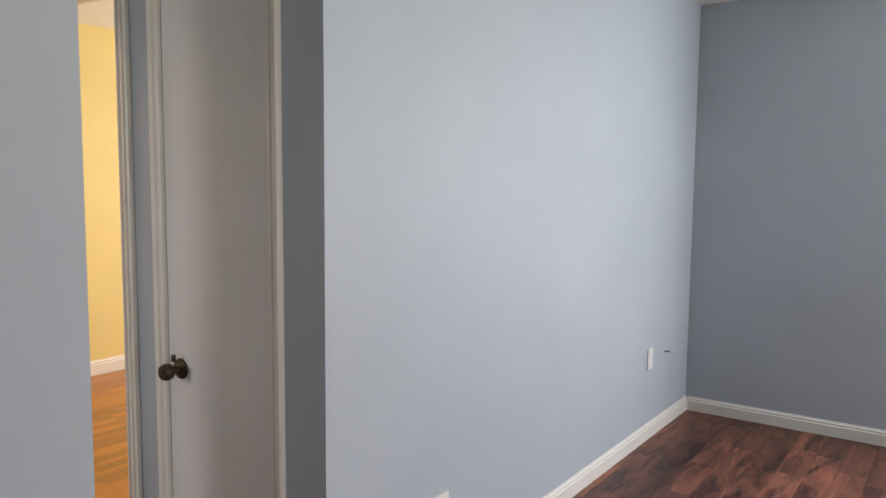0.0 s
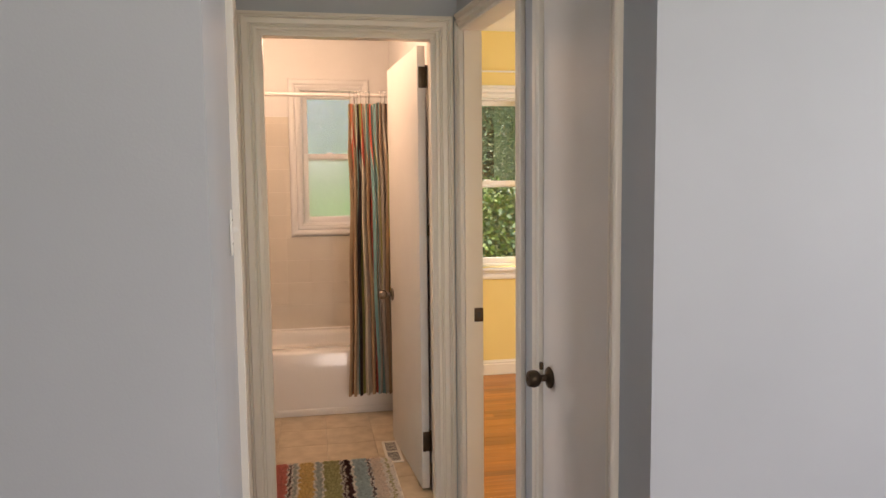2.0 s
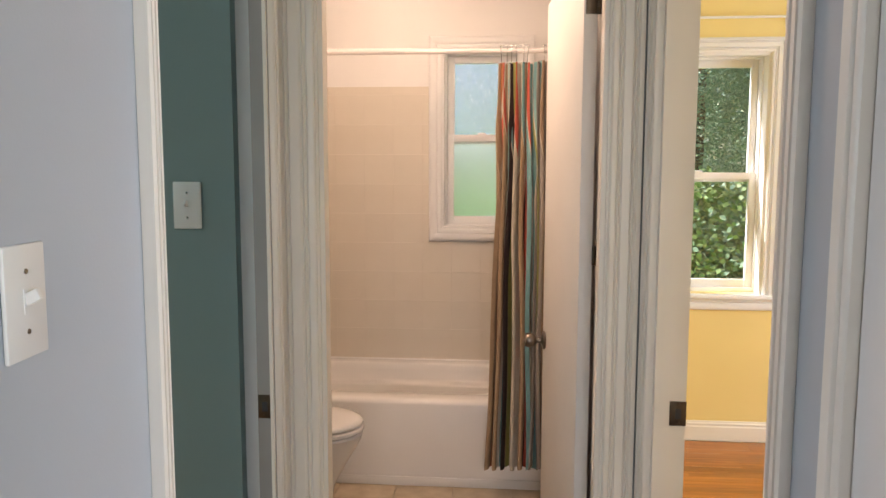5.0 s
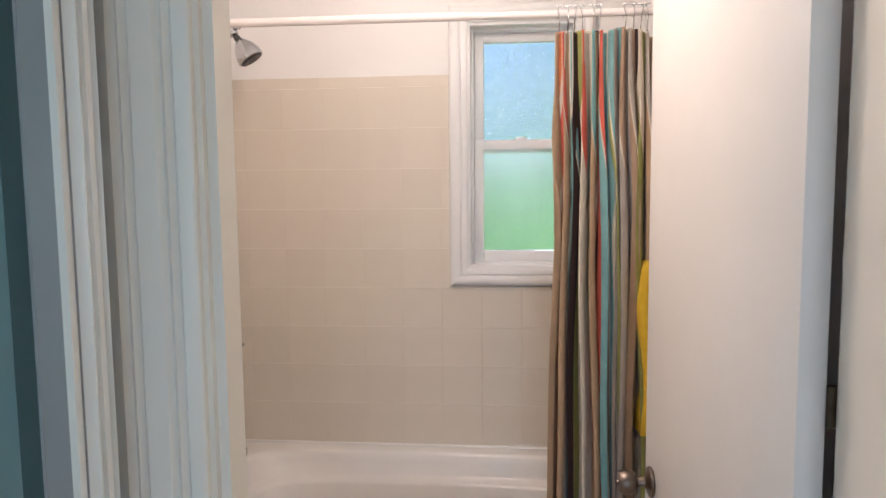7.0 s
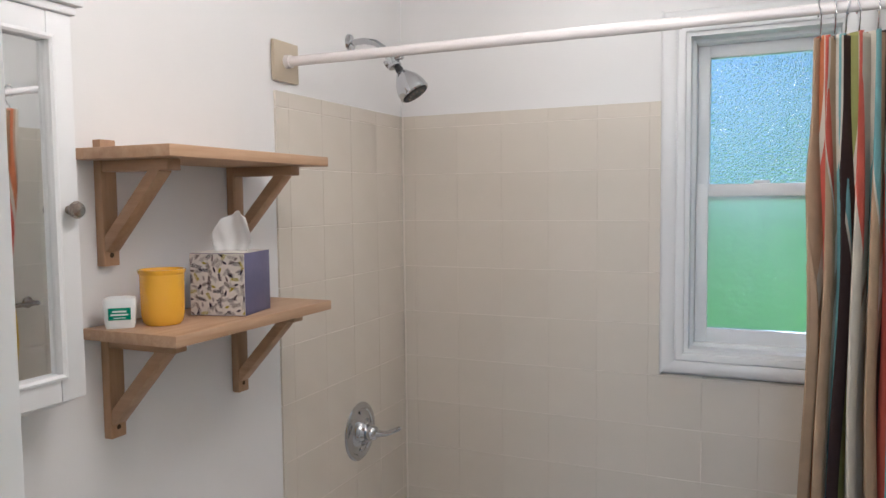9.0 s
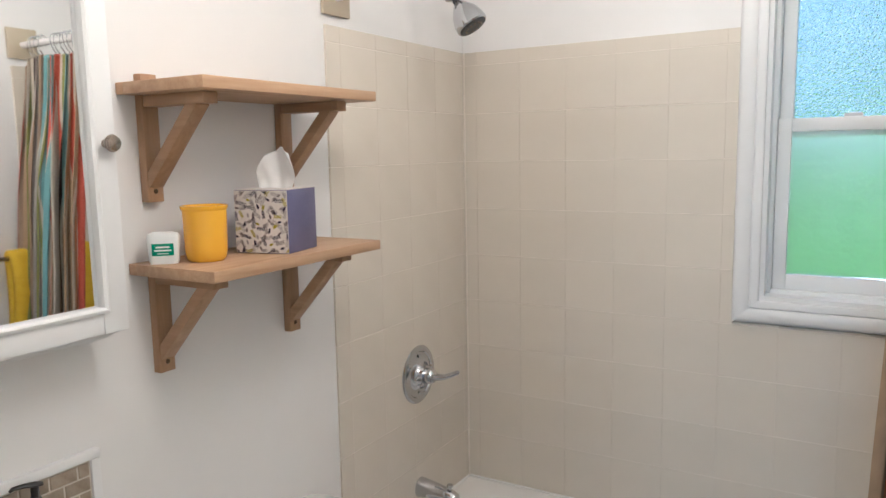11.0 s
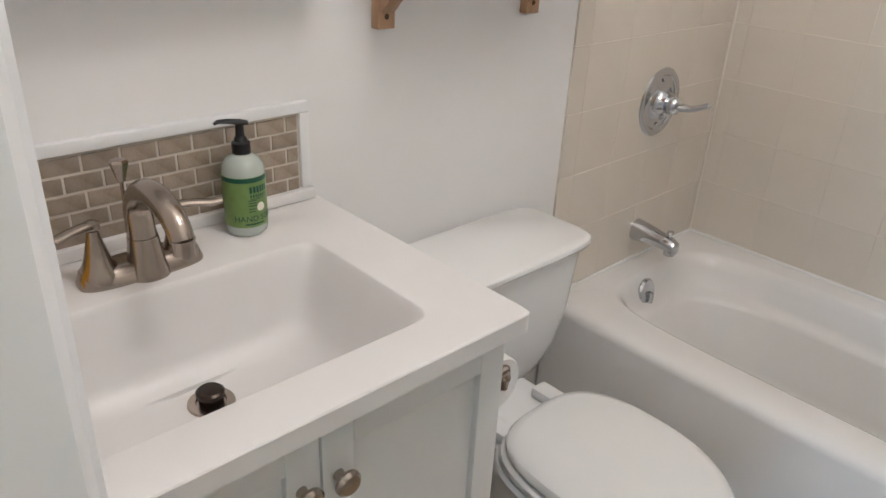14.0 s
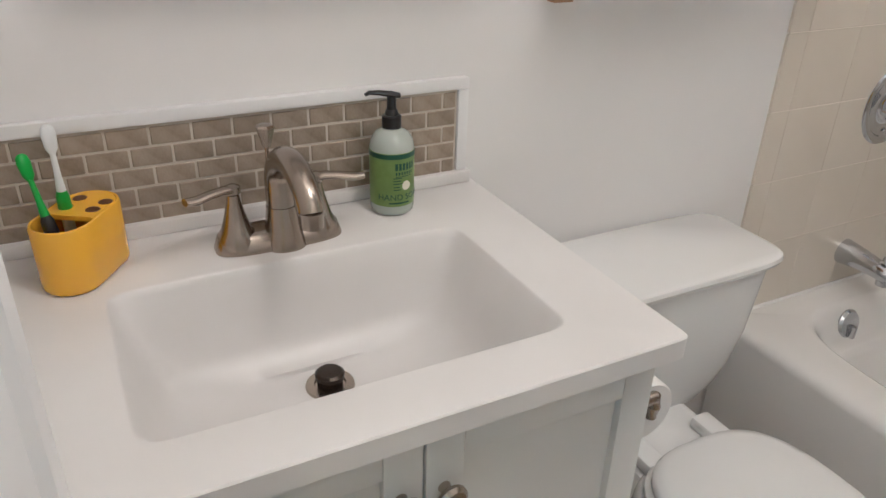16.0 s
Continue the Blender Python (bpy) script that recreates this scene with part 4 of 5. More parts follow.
# ---------- medicine cabinet ----------
mc = thing("medicine_cabinet", "white wood medicine cabinet with a mirrored door", "cabinet", at=(0.05, -1.62, 1.55))
MY0, MY1, MZ0, MZ1 = -1.86, -1.364, 1.228, 1.855
part("cabinet_box", boxes((0.001, 0.082, MY0, MY1, MZ0, MZ1), b=0.002), BATHTRIM, mc)
dd = part("mirror_door", boxes((0.083, 0.0855, MY0 + 0.002, MY1 - 0.002, MZ0 + 0.002, MZ1 - 0.002)), BATHTRIM, mc, smooth=False)
for d_ in ((MY0, MY0 + 0.046, MZ0, MZ1), (MY1 - 0.046, MY1, MZ0, MZ1), (MY0 + 0.046, MY1 - 0.046, MZ0, MZ0 + 0.046), (MY0 + 0.046, MY1 - 0.046, MZ1 - 0.046, MZ1)):
    part("rail", boxes((0.0856, 0.102, *d_), b=0.003), BATHTRIM, dd)
part("mirror", boxes((0.0857, 0.092, MY0 + 0.0465, MY1 - 0.0465, MZ0 + 0.0465, MZ1 - 0.0465)), MIRROR, dd, "plain silvered mirror", smooth=False)
IN = [(0, 0), (0, 0.006), (0.004, 0.009), (0.009, 0.007), (0.011, 0)]
for a, c, u in (((MY0 + 0.046, MZ0 + 0.046), (MY1 - 0.046, MZ0 + 0.046), (0, 0, -1)), ((MY0 + 0.046, MZ1 - 0.046), (MY1 - 0.046, MZ1 - 0.046), (0, 0, 1)), ((MY0 + 0.046, MZ0 + 0.046), (MY0 + 0.046, MZ1 - 0.046), (0, -1, 0)), ((MY1 - 0.046, MZ0 + 0.046), (MY1 - 0.046, MZ1 - 0.046), (0, 1, 0))):
    part("bead", molding(bmesh.new(), IN, (0.100, *a), (0.100, *c), u, (1, 0, 0), -1, 1), BATHTRIM, dd)
part("base_moulding", boxes((0.001, 0.080, MY0 + 0.004, MY1 - 0.004, MZ0 - 0.007, MZ0 - 0.0005), (0.001, 0.072, MY0 + 0.010, MY1 - 0.010, MZ0 - 0.014, MZ0 - 0.0075), b=0.002), BATHTRIM, mc)
part("crown", boxes((0.001, 0.108, MY0 - 0.006, MY1 + 0.006, MZ1 + 0.0005, MZ1 + 0.014), (0.001, 0.118, MY0 - 0.014, MY1 + 0.014, MZ1 + 0.0145, MZ1 + 0.028), b=0.003), BATHTRIM, mc)
part("cabinet_knob", lathe(bmesh.new(), [(0, 0), (0.007, 0), (0.006, 0.008), (0.012, 0.013), (0.0145, 0.019), (0.012, 0.025), (0, 0.027)], (0.102, -1.384, 1.540), (1, 0, 0), 22), NICKEL, dd, "round brushed nickel knob")


# ---------- shelves ----------
def shelf(z, label, post_top):
    sh = thing("wall_shelf", label, "shelf", "pine shelves on the wall", at=(0.1, -1.04, z))
    bm = boxes((0.021, 0.225, -1.284, -0.798, z - 0.021, z), (0.001, 0.0209, -1.284, -1.246, z - 0.021, z), (0.001, 0.0209, -1.210, -0.882, z - 0.021, z), (0.001, 0.0209, -0.846, -0.798, z - 0.021, z), b=0.0015)
    part("board", bm, PINE, sh)
    for y in (-1.228, -0.864):
        br = part("bracket_post", boxes((0.001, 0.0205, y - 0.0175, y + 0.0175, z - 0.217, z + post_top), b=0.0015), PINEZ, sh)
        part("bracket_arm", boxes((0.021, 0.180, y - 0.0165, y + 0.0165, z - 0.042, z - 0.0215), b=0.0015), PINEX, br)
        bm = bmesh.new()
        box(bm, -0.102, 0.098, -0.0155, 0.0155, -0.011, 0.011, b=0.0012)
        bmesh.ops.rotate(bm, verts=bm.verts, cent=(0, 0, 0), matrix=Matrix.Rotation(radians(-47), 3, "Y"))
        bmesh.ops.translate(bm, verts=bm.verts, vec=(0.085, y, z - 0.108))
        part("brace", bm, PINEX, br)
        part("screw", lathe(bmesh.new(), [(0, 0), (0.005, 0), (0.004, 0.0012), (0, 0.0014)], (0.0206, y, z - 0.197), (1, 0, 0), 12), BRONZE, br)
    return sh


shelf(1.650, "upper pine wall shelf, empty", 0.018)
shelf(1.322, "lower pine wall shelf holding toiletries", 0.0)
SZ = 1.3224
# floss
fl = thing("floss_container", "small white plastic floss box with green label", "floss", at=(0.062, -1.252, SZ))
bm = bmesh.new()
loft(bm, [oval(0, 0, 0.024, 0.012, 0.0, 5, 32), oval(0, 0, 0.026, 0.013, 0.006, 5, 32), oval(0, 0, 0.029, 0.0135, 0.048, 5, 32), oval(0, 0, 0.027, 0.012, 0.055, 4, 32), oval(0, 0, 0.018, 0.008, 0.058, 3, 32)])
bmesh.ops.rotate(bm, verts=bm.verts, cent=(0, 0, 0), matrix=Matrix.Rotation(radians(42), 3, "Z"))
bmesh.ops.translate(bm, verts=bm.verts, vec=(0.062, -1.252, SZ))
part("case", bm, WHITEP, fl)
bm = boxes((-0.019, 0.019, -0.0146, -0.0138, 0.016, 0.038))
bmesh.ops.rotate(bm, verts=bm.verts, cent=(0, 0, 0), matrix=Matrix.Rotation(radians(42), 3, "Z"))
bmesh.ops.translate(bm, verts=bm.verts, vec=(0.062, -1.252, SZ))
lb = part("label", bm, plain("floss_label_green", (0.0, 0.23, 0.13), 0.4), fl, "green label", smooth=False)
for z0, z1, w in ((0.030, 0.033, 0.012), (0.024, 0.027, 0.015), (0.019, 0.0205, 0.010)):
    bm = boxes((-w, w, -0.0150, -0.0147, z0, z1))
    bmesh.ops.rotate(bm, verts=bm.verts, cent=(0, 0, 0), matrix=Matrix.Rotation(radians(42), 3, "Z"))
    bmesh.ops.translate(bm, verts=bm.verts, vec=(0.062, -1.252, SZ))
    part("print", bm, WHITEP, lb, smooth=False)
# cup
part("cup_wall", lathe(bmesh.new(), [(0, 0), (0.031, 0), (0.036, 0.005), (0.039, 0.020), (0.0405, 0.095), (0.043, 0.098), (0.0435, 0.104), (0.040, 0.104), (0.0375, 0.096), (0.036, 0.015), (0, 0.010)], (0.104, -1.190, SZ), n=36), MUG, thing("drinking_cup", "yellow ceramic bathroom cup on the shelf", "cup", at=(0.104, -1.190, SZ)))
# tissue box
tbx = thing("tissue_box", "leaf-patterned cube tissue box with purple sides", "tissue box", at=(0.1255, -1.0215, SZ))
TW = 0.059
PAPERC = plain("box_cream_card", (0.66, 0.62, 0.58), 0.5)
PURPLE = surface("box_purple_card", (0.115, 0.11, 0.205), (0.135, 0.13, 0.235), 0.5, 20)
turn = Matrix.Rotation(radians(13), 3, "Z")


def placed(bm):
    bmesh.ops.rotate(bm, verts=bm.verts, cent=(0, 0, 0), matrix=turn)
    bmesh.ops.translate(bm, verts=bm.verts, vec=(0.1255, -1.0215, SZ))
    return bm


part("carton", placed(boxes((-TW, TW, -TW, TW, 0.0002, 0.126), b=0.0012)), PURPLE, tbx)
face = part("front_panel", placed(boxes((-TW, TW, -TW - 0.001, -TW - 0.0001, 0.0015, 0.125))), PAPERC, tbx, "cream panel printed with leaves", smooth=False)
tp_ = part("top_panel", placed(boxes((-TW, TW, -TW, TW, 0.1261, 0.1268))), PAPERC, tbx, smooth=False)
INKS = [plain("ink_olive", (0.42, 0.35, 0.03), 0.5), plain("ink_navy", (0.035, 0.03, 0.07), 0.5), plain("ink_taupe", (0.20, 0.17, 0.17), 0.5), plain("ink_grey", (0.36, 0.33, 0.33), 0.5)]
rnd = random.Random(4)


def leaf_poly(x, y, a, ln, w):
    """A pointed leaf that starts at x, y and points along a."""
    c, q = math.cos(a), math.sin(a)
    return [(x + u * c - v * q, y + u * q + v * c) for u, v in ((0, 0), (0.3 * ln, w), (0.65 * ln, 0.8 * w), (ln, 0), (0.65 * ln, -0.8 * w), (0.3 * ln, -w))]


for k in range(90):
    px, pz, an = -0.053 + 0.0118 * (k % 10) + rnd.uniform(-0.004, 0.004), 0.008 + 0.0137 * (k // 10) + rnd.uniform(-0.004, 0.004), rnd.uniform(0, math.pi * 2)
    bm = bmesh.new()
    ln = rnd.uniform(0.013, 0.018)
    kind = k % 4
    if kind == 0:
        leaves = [leaf_poly(-ln * 0.4, 0, 0, ln * 0.8, 0.0024)]
    elif kind == 1:
        leaves = [leaf_poly(0, 0, a, ln * 0.58, 0.0009) for a in (-1.3, -0.8, -0.35, 0.1, 0.55, 1.0, 1.45)]
    else:
        leaves = [[(-ln * 0.65, -0.0003), (ln * 0.6, -0.0003), (ln * 0.6, 0.0003), (-ln * 0.65, 0.0003)]] + [leaf_poly(ln * (0.24 * i - 0.5), 0, e * 0.75, ln * 0.40, 0.0009) for i in range(5) for e in (-1, 1)]
    for poly in leaves:
        vs = []
        for u, v in poly:
            uu, vv = u * math.cos(an) - v * math.sin(an) + px, u * math.sin(an) + v * math.cos(an) + pz
            vs.append(bm.verts.new((max(-TW, min(TW, uu)), -TW - 0.0014, max(0.002, min(0.124, vv)))))
        bm.faces.new(vs)
    part("leaf_print", placed(bm), INKS[(2, 1, 0, 3, 2, 3, 1)[k % 7]], face, smooth=False)
TISSUE = surface("tissue_paper", (0.80, 0.79, 0.77), (0.86, 0.85, 0.84), 0.8, 12, 0, 0.3, 200)
bm = bmesh.new()
rows = []
for j in range(19):
    v = j / 18
    half = 0.030 + 0.014 * math.sin(math.pi * min(1, 0.15 + v * 0.70)) - 0.004 * v * v
    row = []
    for i in range(41):
        u = i / 40 * 2 - 1
        fold = 0.011 * math.sin(3.4 * u + 0.9 + 0.8 * v) * (0.4 + 0.6 * v) + 0.0022 * math.sin(9 * u + 4 * v)
        top = 0.078 + 0.008 * math.sin(1.6 * u + 0.4) - 0.016 * u * u + 0.0015 * math.sin(7 * u)
        row.append(bm.verts.new((0.002 + 0.012 * v + half * u, fold - 0.012 * v * v + 0.004 * math.sin(6 * v), 0.1262 + v * top)))
    rows.append(row)
for a, c in zip(rows, rows[1:]):
    for i in range(40):
        bm.faces.new((a[i], a[i + 1], c[i + 1], c[i]))
sheet = part("tissue", placed(bm), TISSUE, tbx, "white tissue pulled up from the box")
md = sheet.modifiers.new("thickness", "SOLIDIFY")
md.thickness = 0.0006

# ---------- shower fittings ----------
rod = thing("shower_rod", "white shower curtain rod with beige square end plate", "curtain rod", at=(0.76, -0.652, 1.905))
RY, RZ = -0.652, 1.906
part("tube", lathe(bmesh.new(), [(0, 0), (0.0125, 0), (0.0125, 0.965), (0, 0.965)], (0.012, RY, RZ), (1, 0, -0.004), 20), RODP, rod)
part("inner_tube", lathe(bmesh.new(), [(0, 0), (0.0108, 0), (0.0108, 0.545), (0, 0.545)], (0.976, RY, RZ - 0.004), (1, 0, -0.004), 20), RODP, rod)
for x0, x1 in ((0.001, 0.012), (1.523, 1.534)):
    part("end_plate", boxes((x0, x1, RY - 0.052, RY + 0.052, RZ - 0.052, RZ + 0.050), b=0.003), BEIGEP, rod, "square beige end plate")
part("end_cup", lathe(bmesh.new(), [(0, 0), (0.0175, 0), (0.0165, 0.014), (0, 0.014)], (0.012, RY, RZ), (1, 0, 0), 20), RODP, rod)

sh = thing("shower", "chrome shower head on a bent arm", "shower", at=(0, -0.322, 2.015))
part("wall_flange", lathe(bmesh.new(), [(0, 0), (0.026, 0), (0.024, 0.006), (0.014, 0.012), (0, 0.013)], (0.0008, -0.322, 2.016), (1, 0, 0), 24), CHROME, sh)
part("arm", tube(bmesh.new(), [(0.008, -0.322, 2.016), (0.05, -0.320, 2.018), (0.085, -0.317, 2.010), (0.118, -0.312, 1.985), (0.135, -0.310, 1.965)], 0.0095, 14), CHROME, sh)
v = Vector((0.075, 0.012, -0.115)).normalized()
p0 = Vector((0.128, -0.311, 1.972))
part("diverter", lathe(bmesh.new(), [(0, 0), (0.013, 0), (0.017, 0.006), (0.017, 0.030), (0.020, 0.032), (0.020, 0.040), (0.012, 0.044), (0, 0.045)], p0, (0.5, 0, -1), 18), CHROME, sh)
part("side_port", lathe(bmesh.new(), [(0, -0.026), (0.012, -0.026), (0.012, 0.022), (0.015, 0.022), (0.015, 0.030), (0, 0.031)], p0 + v * 0.018, (1, 0, 0.55), 16), CHROME, sh)
part("ball_joint", lathe(bmesh.new(), [(0, 0), (0.009, 0), (0.012, 0.010), (0.010, 0.024), (0, 0.025)], p0 + v * 0.042, v, 16), DARK, sh)
hd = part("head_shell", lathe(bmesh.new(), [(0, 0), (0.014, 0), (0.023, 0.012), (0.037, 0.032), (0.045, 0.056), (0.046, 0.074), (0.043, 0.078), (0, 0.078)], p0 + v * 0.060, v, 30), CHROME, sh)
part("spray_face", lathe(bmesh.new(), [(0, 0), (0.040, 0), (0.038, 0.004), (0.014, 0.005), (0, 0.004)], p0 + v * 0.1375, v, 30), DARK, hd)
for i in range(12):
    a = 2 * math.pi * i / 12
    q = v.to_track_quat("Z", "Y").to_matrix()
    part("nozzle", lathe(bmesh.new(), [(0, 0), (0.003, 0), (0.002, 0.003), (0, 0.003)], p0 + v * 0.1415 + q @ Vector((0.024 * math.cos(a), 0.024 * math.sin(a), 0)), v, 8), NICKEL, hd)

vl = thing("shower_valve", "round chrome shower valve plate with a lever", "shower valve", at=(0, -0.311, 0.843))
part("plate", lathe(bmesh.new(), [(0, 0), (0.090, 0), (0.0905, 0.004), (0.087, 0.008), (0.078, 0.0105), (0.072, 0.0095), (0.069, 0.006), (0.060, 0.0065), (0.047, 0.010), (0.038, 0.017), (0.033, 0.026), (0.030, 0.036), (0, 0.036)], (0.0006, -0.311, 0.843), (1, 0, 0), 40), CHROME, vl)
part("hub", lathe(bmesh.new(), [(0, 0), (0.023, 0), (0.024, 0.014), (0.020, 0.026), (0.012, 0.032), (0, 0.033)], (0.034, -0.311, 0.843), (1, 0, 0), 26), CHROME, vl)
part("lever", tube(bmesh.new(), [(0.046, -0.311, 0.843), (0.066, -0.306, 0.841), (0.090, -0.298, 0.842), (0.112, -0.290, 0.850), (0.128, -0.284, 0.858), (0.132, -0.282, 0.860)], [0.019, 0.017, 0.0135, 0.0125, 0.0115, 0.006], 16, 0.62), CHROME, vl)
for s in (-1, 1):
    part("screw", lathe(bmesh.new(), [(0, 0), (0.005, 0), (0.004, 0.002), (0, 0.0025)], (0.010, -0.311, 0.843 + s * 0.058), (1, 0, 0), 12), CHROME, vl)

ts = thing("tub_spout", "chrome tub spout with a pull-up diverter", "tub spout", at=(0, -0.315, 0.482))
part("spout_body", loft(bmesh.new(), [[(x, -0.315 + r * math.cos(2 * math.pi * i / 24), z + h * math.sin(2 * math.pi * i / 24)) for i in range(24)] for x, r, h, z in ((0.0006, 0.030, 0.031, 0.482), (0.006, 0.031, 0.032, 0.482), (0.05, 0.027, 0.026, 0.482), (0.095, 0.024, 0.022, 0.478), (0.120, 0.023, 0.021, 0.474), (0.134, 0.020, 0.019, 0.469), (0.138, 0.012, 0.012, 0.466))]), CHROME, ts)
part("outlet", lathe(bmesh.new(), [(0, 0), (0.015, 0), (0.016, 0.016), (0, 0.016)], (0.118, -0.315, 0.446), n=18), CHROME, ts)
part("diverter_knob", lathe(bmesh.new(), [(0, 0), (0.004, 0), (0.004, 0.012), (0.009, 0.014), (0.009, 0.021), (0, 0.022)], (0.112, -0.315, 0.492), n=16), CHROME, ts)

# ---------- curtain ----------
CLOTH = {k: surface("cloth_" + k, tuple(v * 0.92 for v in c), tuple(min(1, v * 1.1) for v in c), 0.85, 30, 0, 0.25, 700) for k, c in {"coral": (0.48, 0.095, 0.06), "teal": (0.17, 0.33, 0.34), "cream": (0.55, 0.50, 0.41), "brown": (0.025, 0.011, 0.010), "taupe": (0.31, 0.22, 0.15), "olive": (0.24, 0.245, 0.07), "grey": (0.33, 0.30, 0.27), "tan": (0.40, 0.28, 0.17), "rust": (0.42, 0.14, 0.05)}.items()}
CK = list(CLOTH)


def smooth_step(v, a, b):
    t = min(1.0, max(0.0, (v - a) / (b - a)))
    return t * t * (3 - 2 * t)


def curtain(x0, x1, fold_list, depth, seed, ztop, zbot, lean, turn, sag=0.0):
    """Gathered striped cloth. fold_list: colours that face out below and at the top of each pleat."""
    rn = random.Random(seed)
    folds, per, rows_ = len(fold_list), 30, 190
    cols = folds * per
    ph = [rn.uniform(-1, 1) for _ in range(folds + 1)]
    dp = [rn.uniform(0.75, 1.2) for _ in range(folds + 1)]
    lo = [rn.uniform(0.0, 0.09) for _ in range(folds + 1)]
    bm, grid = bmesh.new(), []
    for j in range(rows_ + 1):
        v = j / rows_
        line = []
        for i in range(cols + 1):
            s = i / cols
            f = s * folds
            k, fr = min(folds - 1, int(f)), f - min(folds - 1, int(f))
            q = fr * fr * (3 - 2 * fr)
            p = ph[k] * (1 - q) + ph[k + 1] * q
            d = dp[k] * (1 - q) + dp[k + 1] * q
            st = lo[k] * (1 - q) + lo[k + 1] * q
            w = 2 * math.pi * f - turn * smooth_step(v, st, st + 0.30) * (1 + 0.25 * p) - 0.5 * p * math.sin(2.6 * v + 2 * p)
            gather = 0.62 + 0.38 * smooth_step(v, 0.0, 0.3)
            wide = (x1 - x0) * s + lean * v * (1 - s)
            x = x0 + wide + 0.0135 * math.sin(2 * w + 0.5 + 0.5 * p) * gather + 0.007 * math.sin(4.5 * v + 5 * s + p) * smooth_step(v, 0.05, 0.4) + 0.004 * math.sin(11 * v + 3 * p)
            y = RY - 0.004 - 0.152 * v + depth * d * gather * (0.85 * math.sin(w) + 0.22 * math.sin(2 * w + p * 3 + 1.5 * v)) + 0.007 * math.sin(9 * s + 5 * v)
            top = 0.006 * (0.5 + 0.5 * math.cos(w)) + sag * s * s
            z = ztop - (ztop - zbot) * v - top * (1 - v) ** 6 + 0.006 * math.sin(7 * s + seed) * v
            line.append(bm.verts.new((x, y, z)))
        grid.append(line)
    for i in range(cols):
        k, fr = i // per, (i % per) / per
        below, above, back = fold_list[k]
        prev = fold_list[k - 1] if k else fold_list[0]
        if fr < 0.30:
            nm = prev[0] if k else below
        elif fr < 0.335:
            nm = "cream"
        elif fr < 0.37:
            nm = "stitch"
        elif fr < 0.47:
            nm = back
        elif fr < 0.55:
            nm = "cream"
        elif fr < 0.88:
            nm = above
        elif fr < 0.92:
            nm = "cream"
        else:
            nm = below
        for j in range(rows_):
            f = bm.faces.new((grid[j][i], grid[j][i + 1], grid[j + 1][i + 1], grid[j + 1][i]))
            f.material_index = CK.index("taupe" if nm == "stitch" else nm)
    return bm


ST1 = [("tan", "coral", "rust"), ("brown", "teal", "cream"), ("cream", "coral", "olive"), ("tan", "teal", "cream"), ("teal", "coral", "brown"), ("olive", "teal", "cream")]
ST2 = [("grey", "taupe", "teal"), ("taupe", "grey", "cream"), ("olive", "cream", "brown"), ("tan", "grey", "cream"), ("coral", "taupe", "brown")]
cur = thing("shower_curtain", "striped coral, teal, brown and cream shower curtain, drawn open", "shower curtain", at=(1.35, RY, 1.0))
o = part("cloth", curtain(1.222, 1.378, ST1, 0.038, 3, 1.852, 0.146, -0.034, 2.8), [CLOTH[k] for k in CK], cur)
o2 = part("cloth", curtain(1.384, 1.500, ST2, 0.040, 8, 1.860, 0.150, -0.010, 2.2, 0.035), [CLOTH[k] for k in CK], cur)
for q in (o, o2):
    md = q.modifiers.new("thickness", "SOLIDIFY")
    md.thickness = 0.0012
for i, x in enumerate((1.228, 1.252, 1.270, 1.292, 1.322, 1.338, 1.410, 1.432, 1.452, 1.470)):
    rg = thing("curtain_ring", "chrome S-shaped curtain hook over the rod", "curtain hook", "hooks on the curtain rod", at=(x, RY, RZ))
    pts = []
    for k in range(15):
        a = radians(-70 + 250 * k / 14)
        pts.append((x + 0.004 * (i % 3 - 1), RY + 0.0155 * math.cos(a), RZ - 0.002 + 0.0165 * math.sin(a)))
    pts += [(x, RY - 0.016, RZ - 0.018), (x, RY - 0.010, RZ - 0.034), (x, RY + 0.002, RZ - 0.050), (x, RY + 0.004, RZ - 0.058), (x, RY - 0.006, RZ - 0.064), (x, RY - 0.012, RZ - 0.058)]
    part("wire", tube(bmesh.new(), pts, 0.0016, 8), CHROME, rg)
    for dx in (-0.005, 0, 0.005):
        part("roller", lathe(bmesh.new(), [(0, 0), (0.0035, 0.001), (0.0042, 0.0035), (0.0035, 0.006), (0, 0.007)], (x + dx, RY + 0.002, RZ + 0.0125), n=10), CHROME, rg)

# towel behind the curtain
TOWEL = surface("yellow_terry", (0.72, 0.46, 0.015), (0.82, 0.58, 0.03), 0.95, 40, 0, 0.9, 500)
bar = thing("towel_bar", "nickel towel bar on the wall", "towel bar", at=(1.5, -0.62, 1.19))
part("bar", tube(bmesh.new(), [(1.478, -1.05, 1.19), (1.478, -0.40, 1.19)], 0.008, 12), NICKEL, bar)
for y in (-1.05, -0.40):
    part("bracket", lathe(bmesh.new(), [(0, 0), (0.024, 0), (0.020, 0.008), (0.009, 0.014), (0.009, 0.062), (0, 0.064)], (1.5345, y, 1.19), (-1, 0, 0), 16), NICKEL, bar)
tw = thing("towel", "bright yellow terry towel folded over the bar", "towel", at=(1.478, -0.62, 1.0))
bm = bmesh.new()
prof = [(1.492, 0.80)] + [(1.492, 0.80 + 0.39 * k / 6) for k in range(1, 7)] + [(1.478 + 0.014 * math.cos(radians(a)), 1.19 + 0.014 * math.sin(radians(a))) for a in (30, 60, 90, 120, 150)] + [(1.462 - 0.008 * math.sin(k * 0.9), 1.19 - 0.45 * k / 8) for k in range(0, 9)]
rows = []
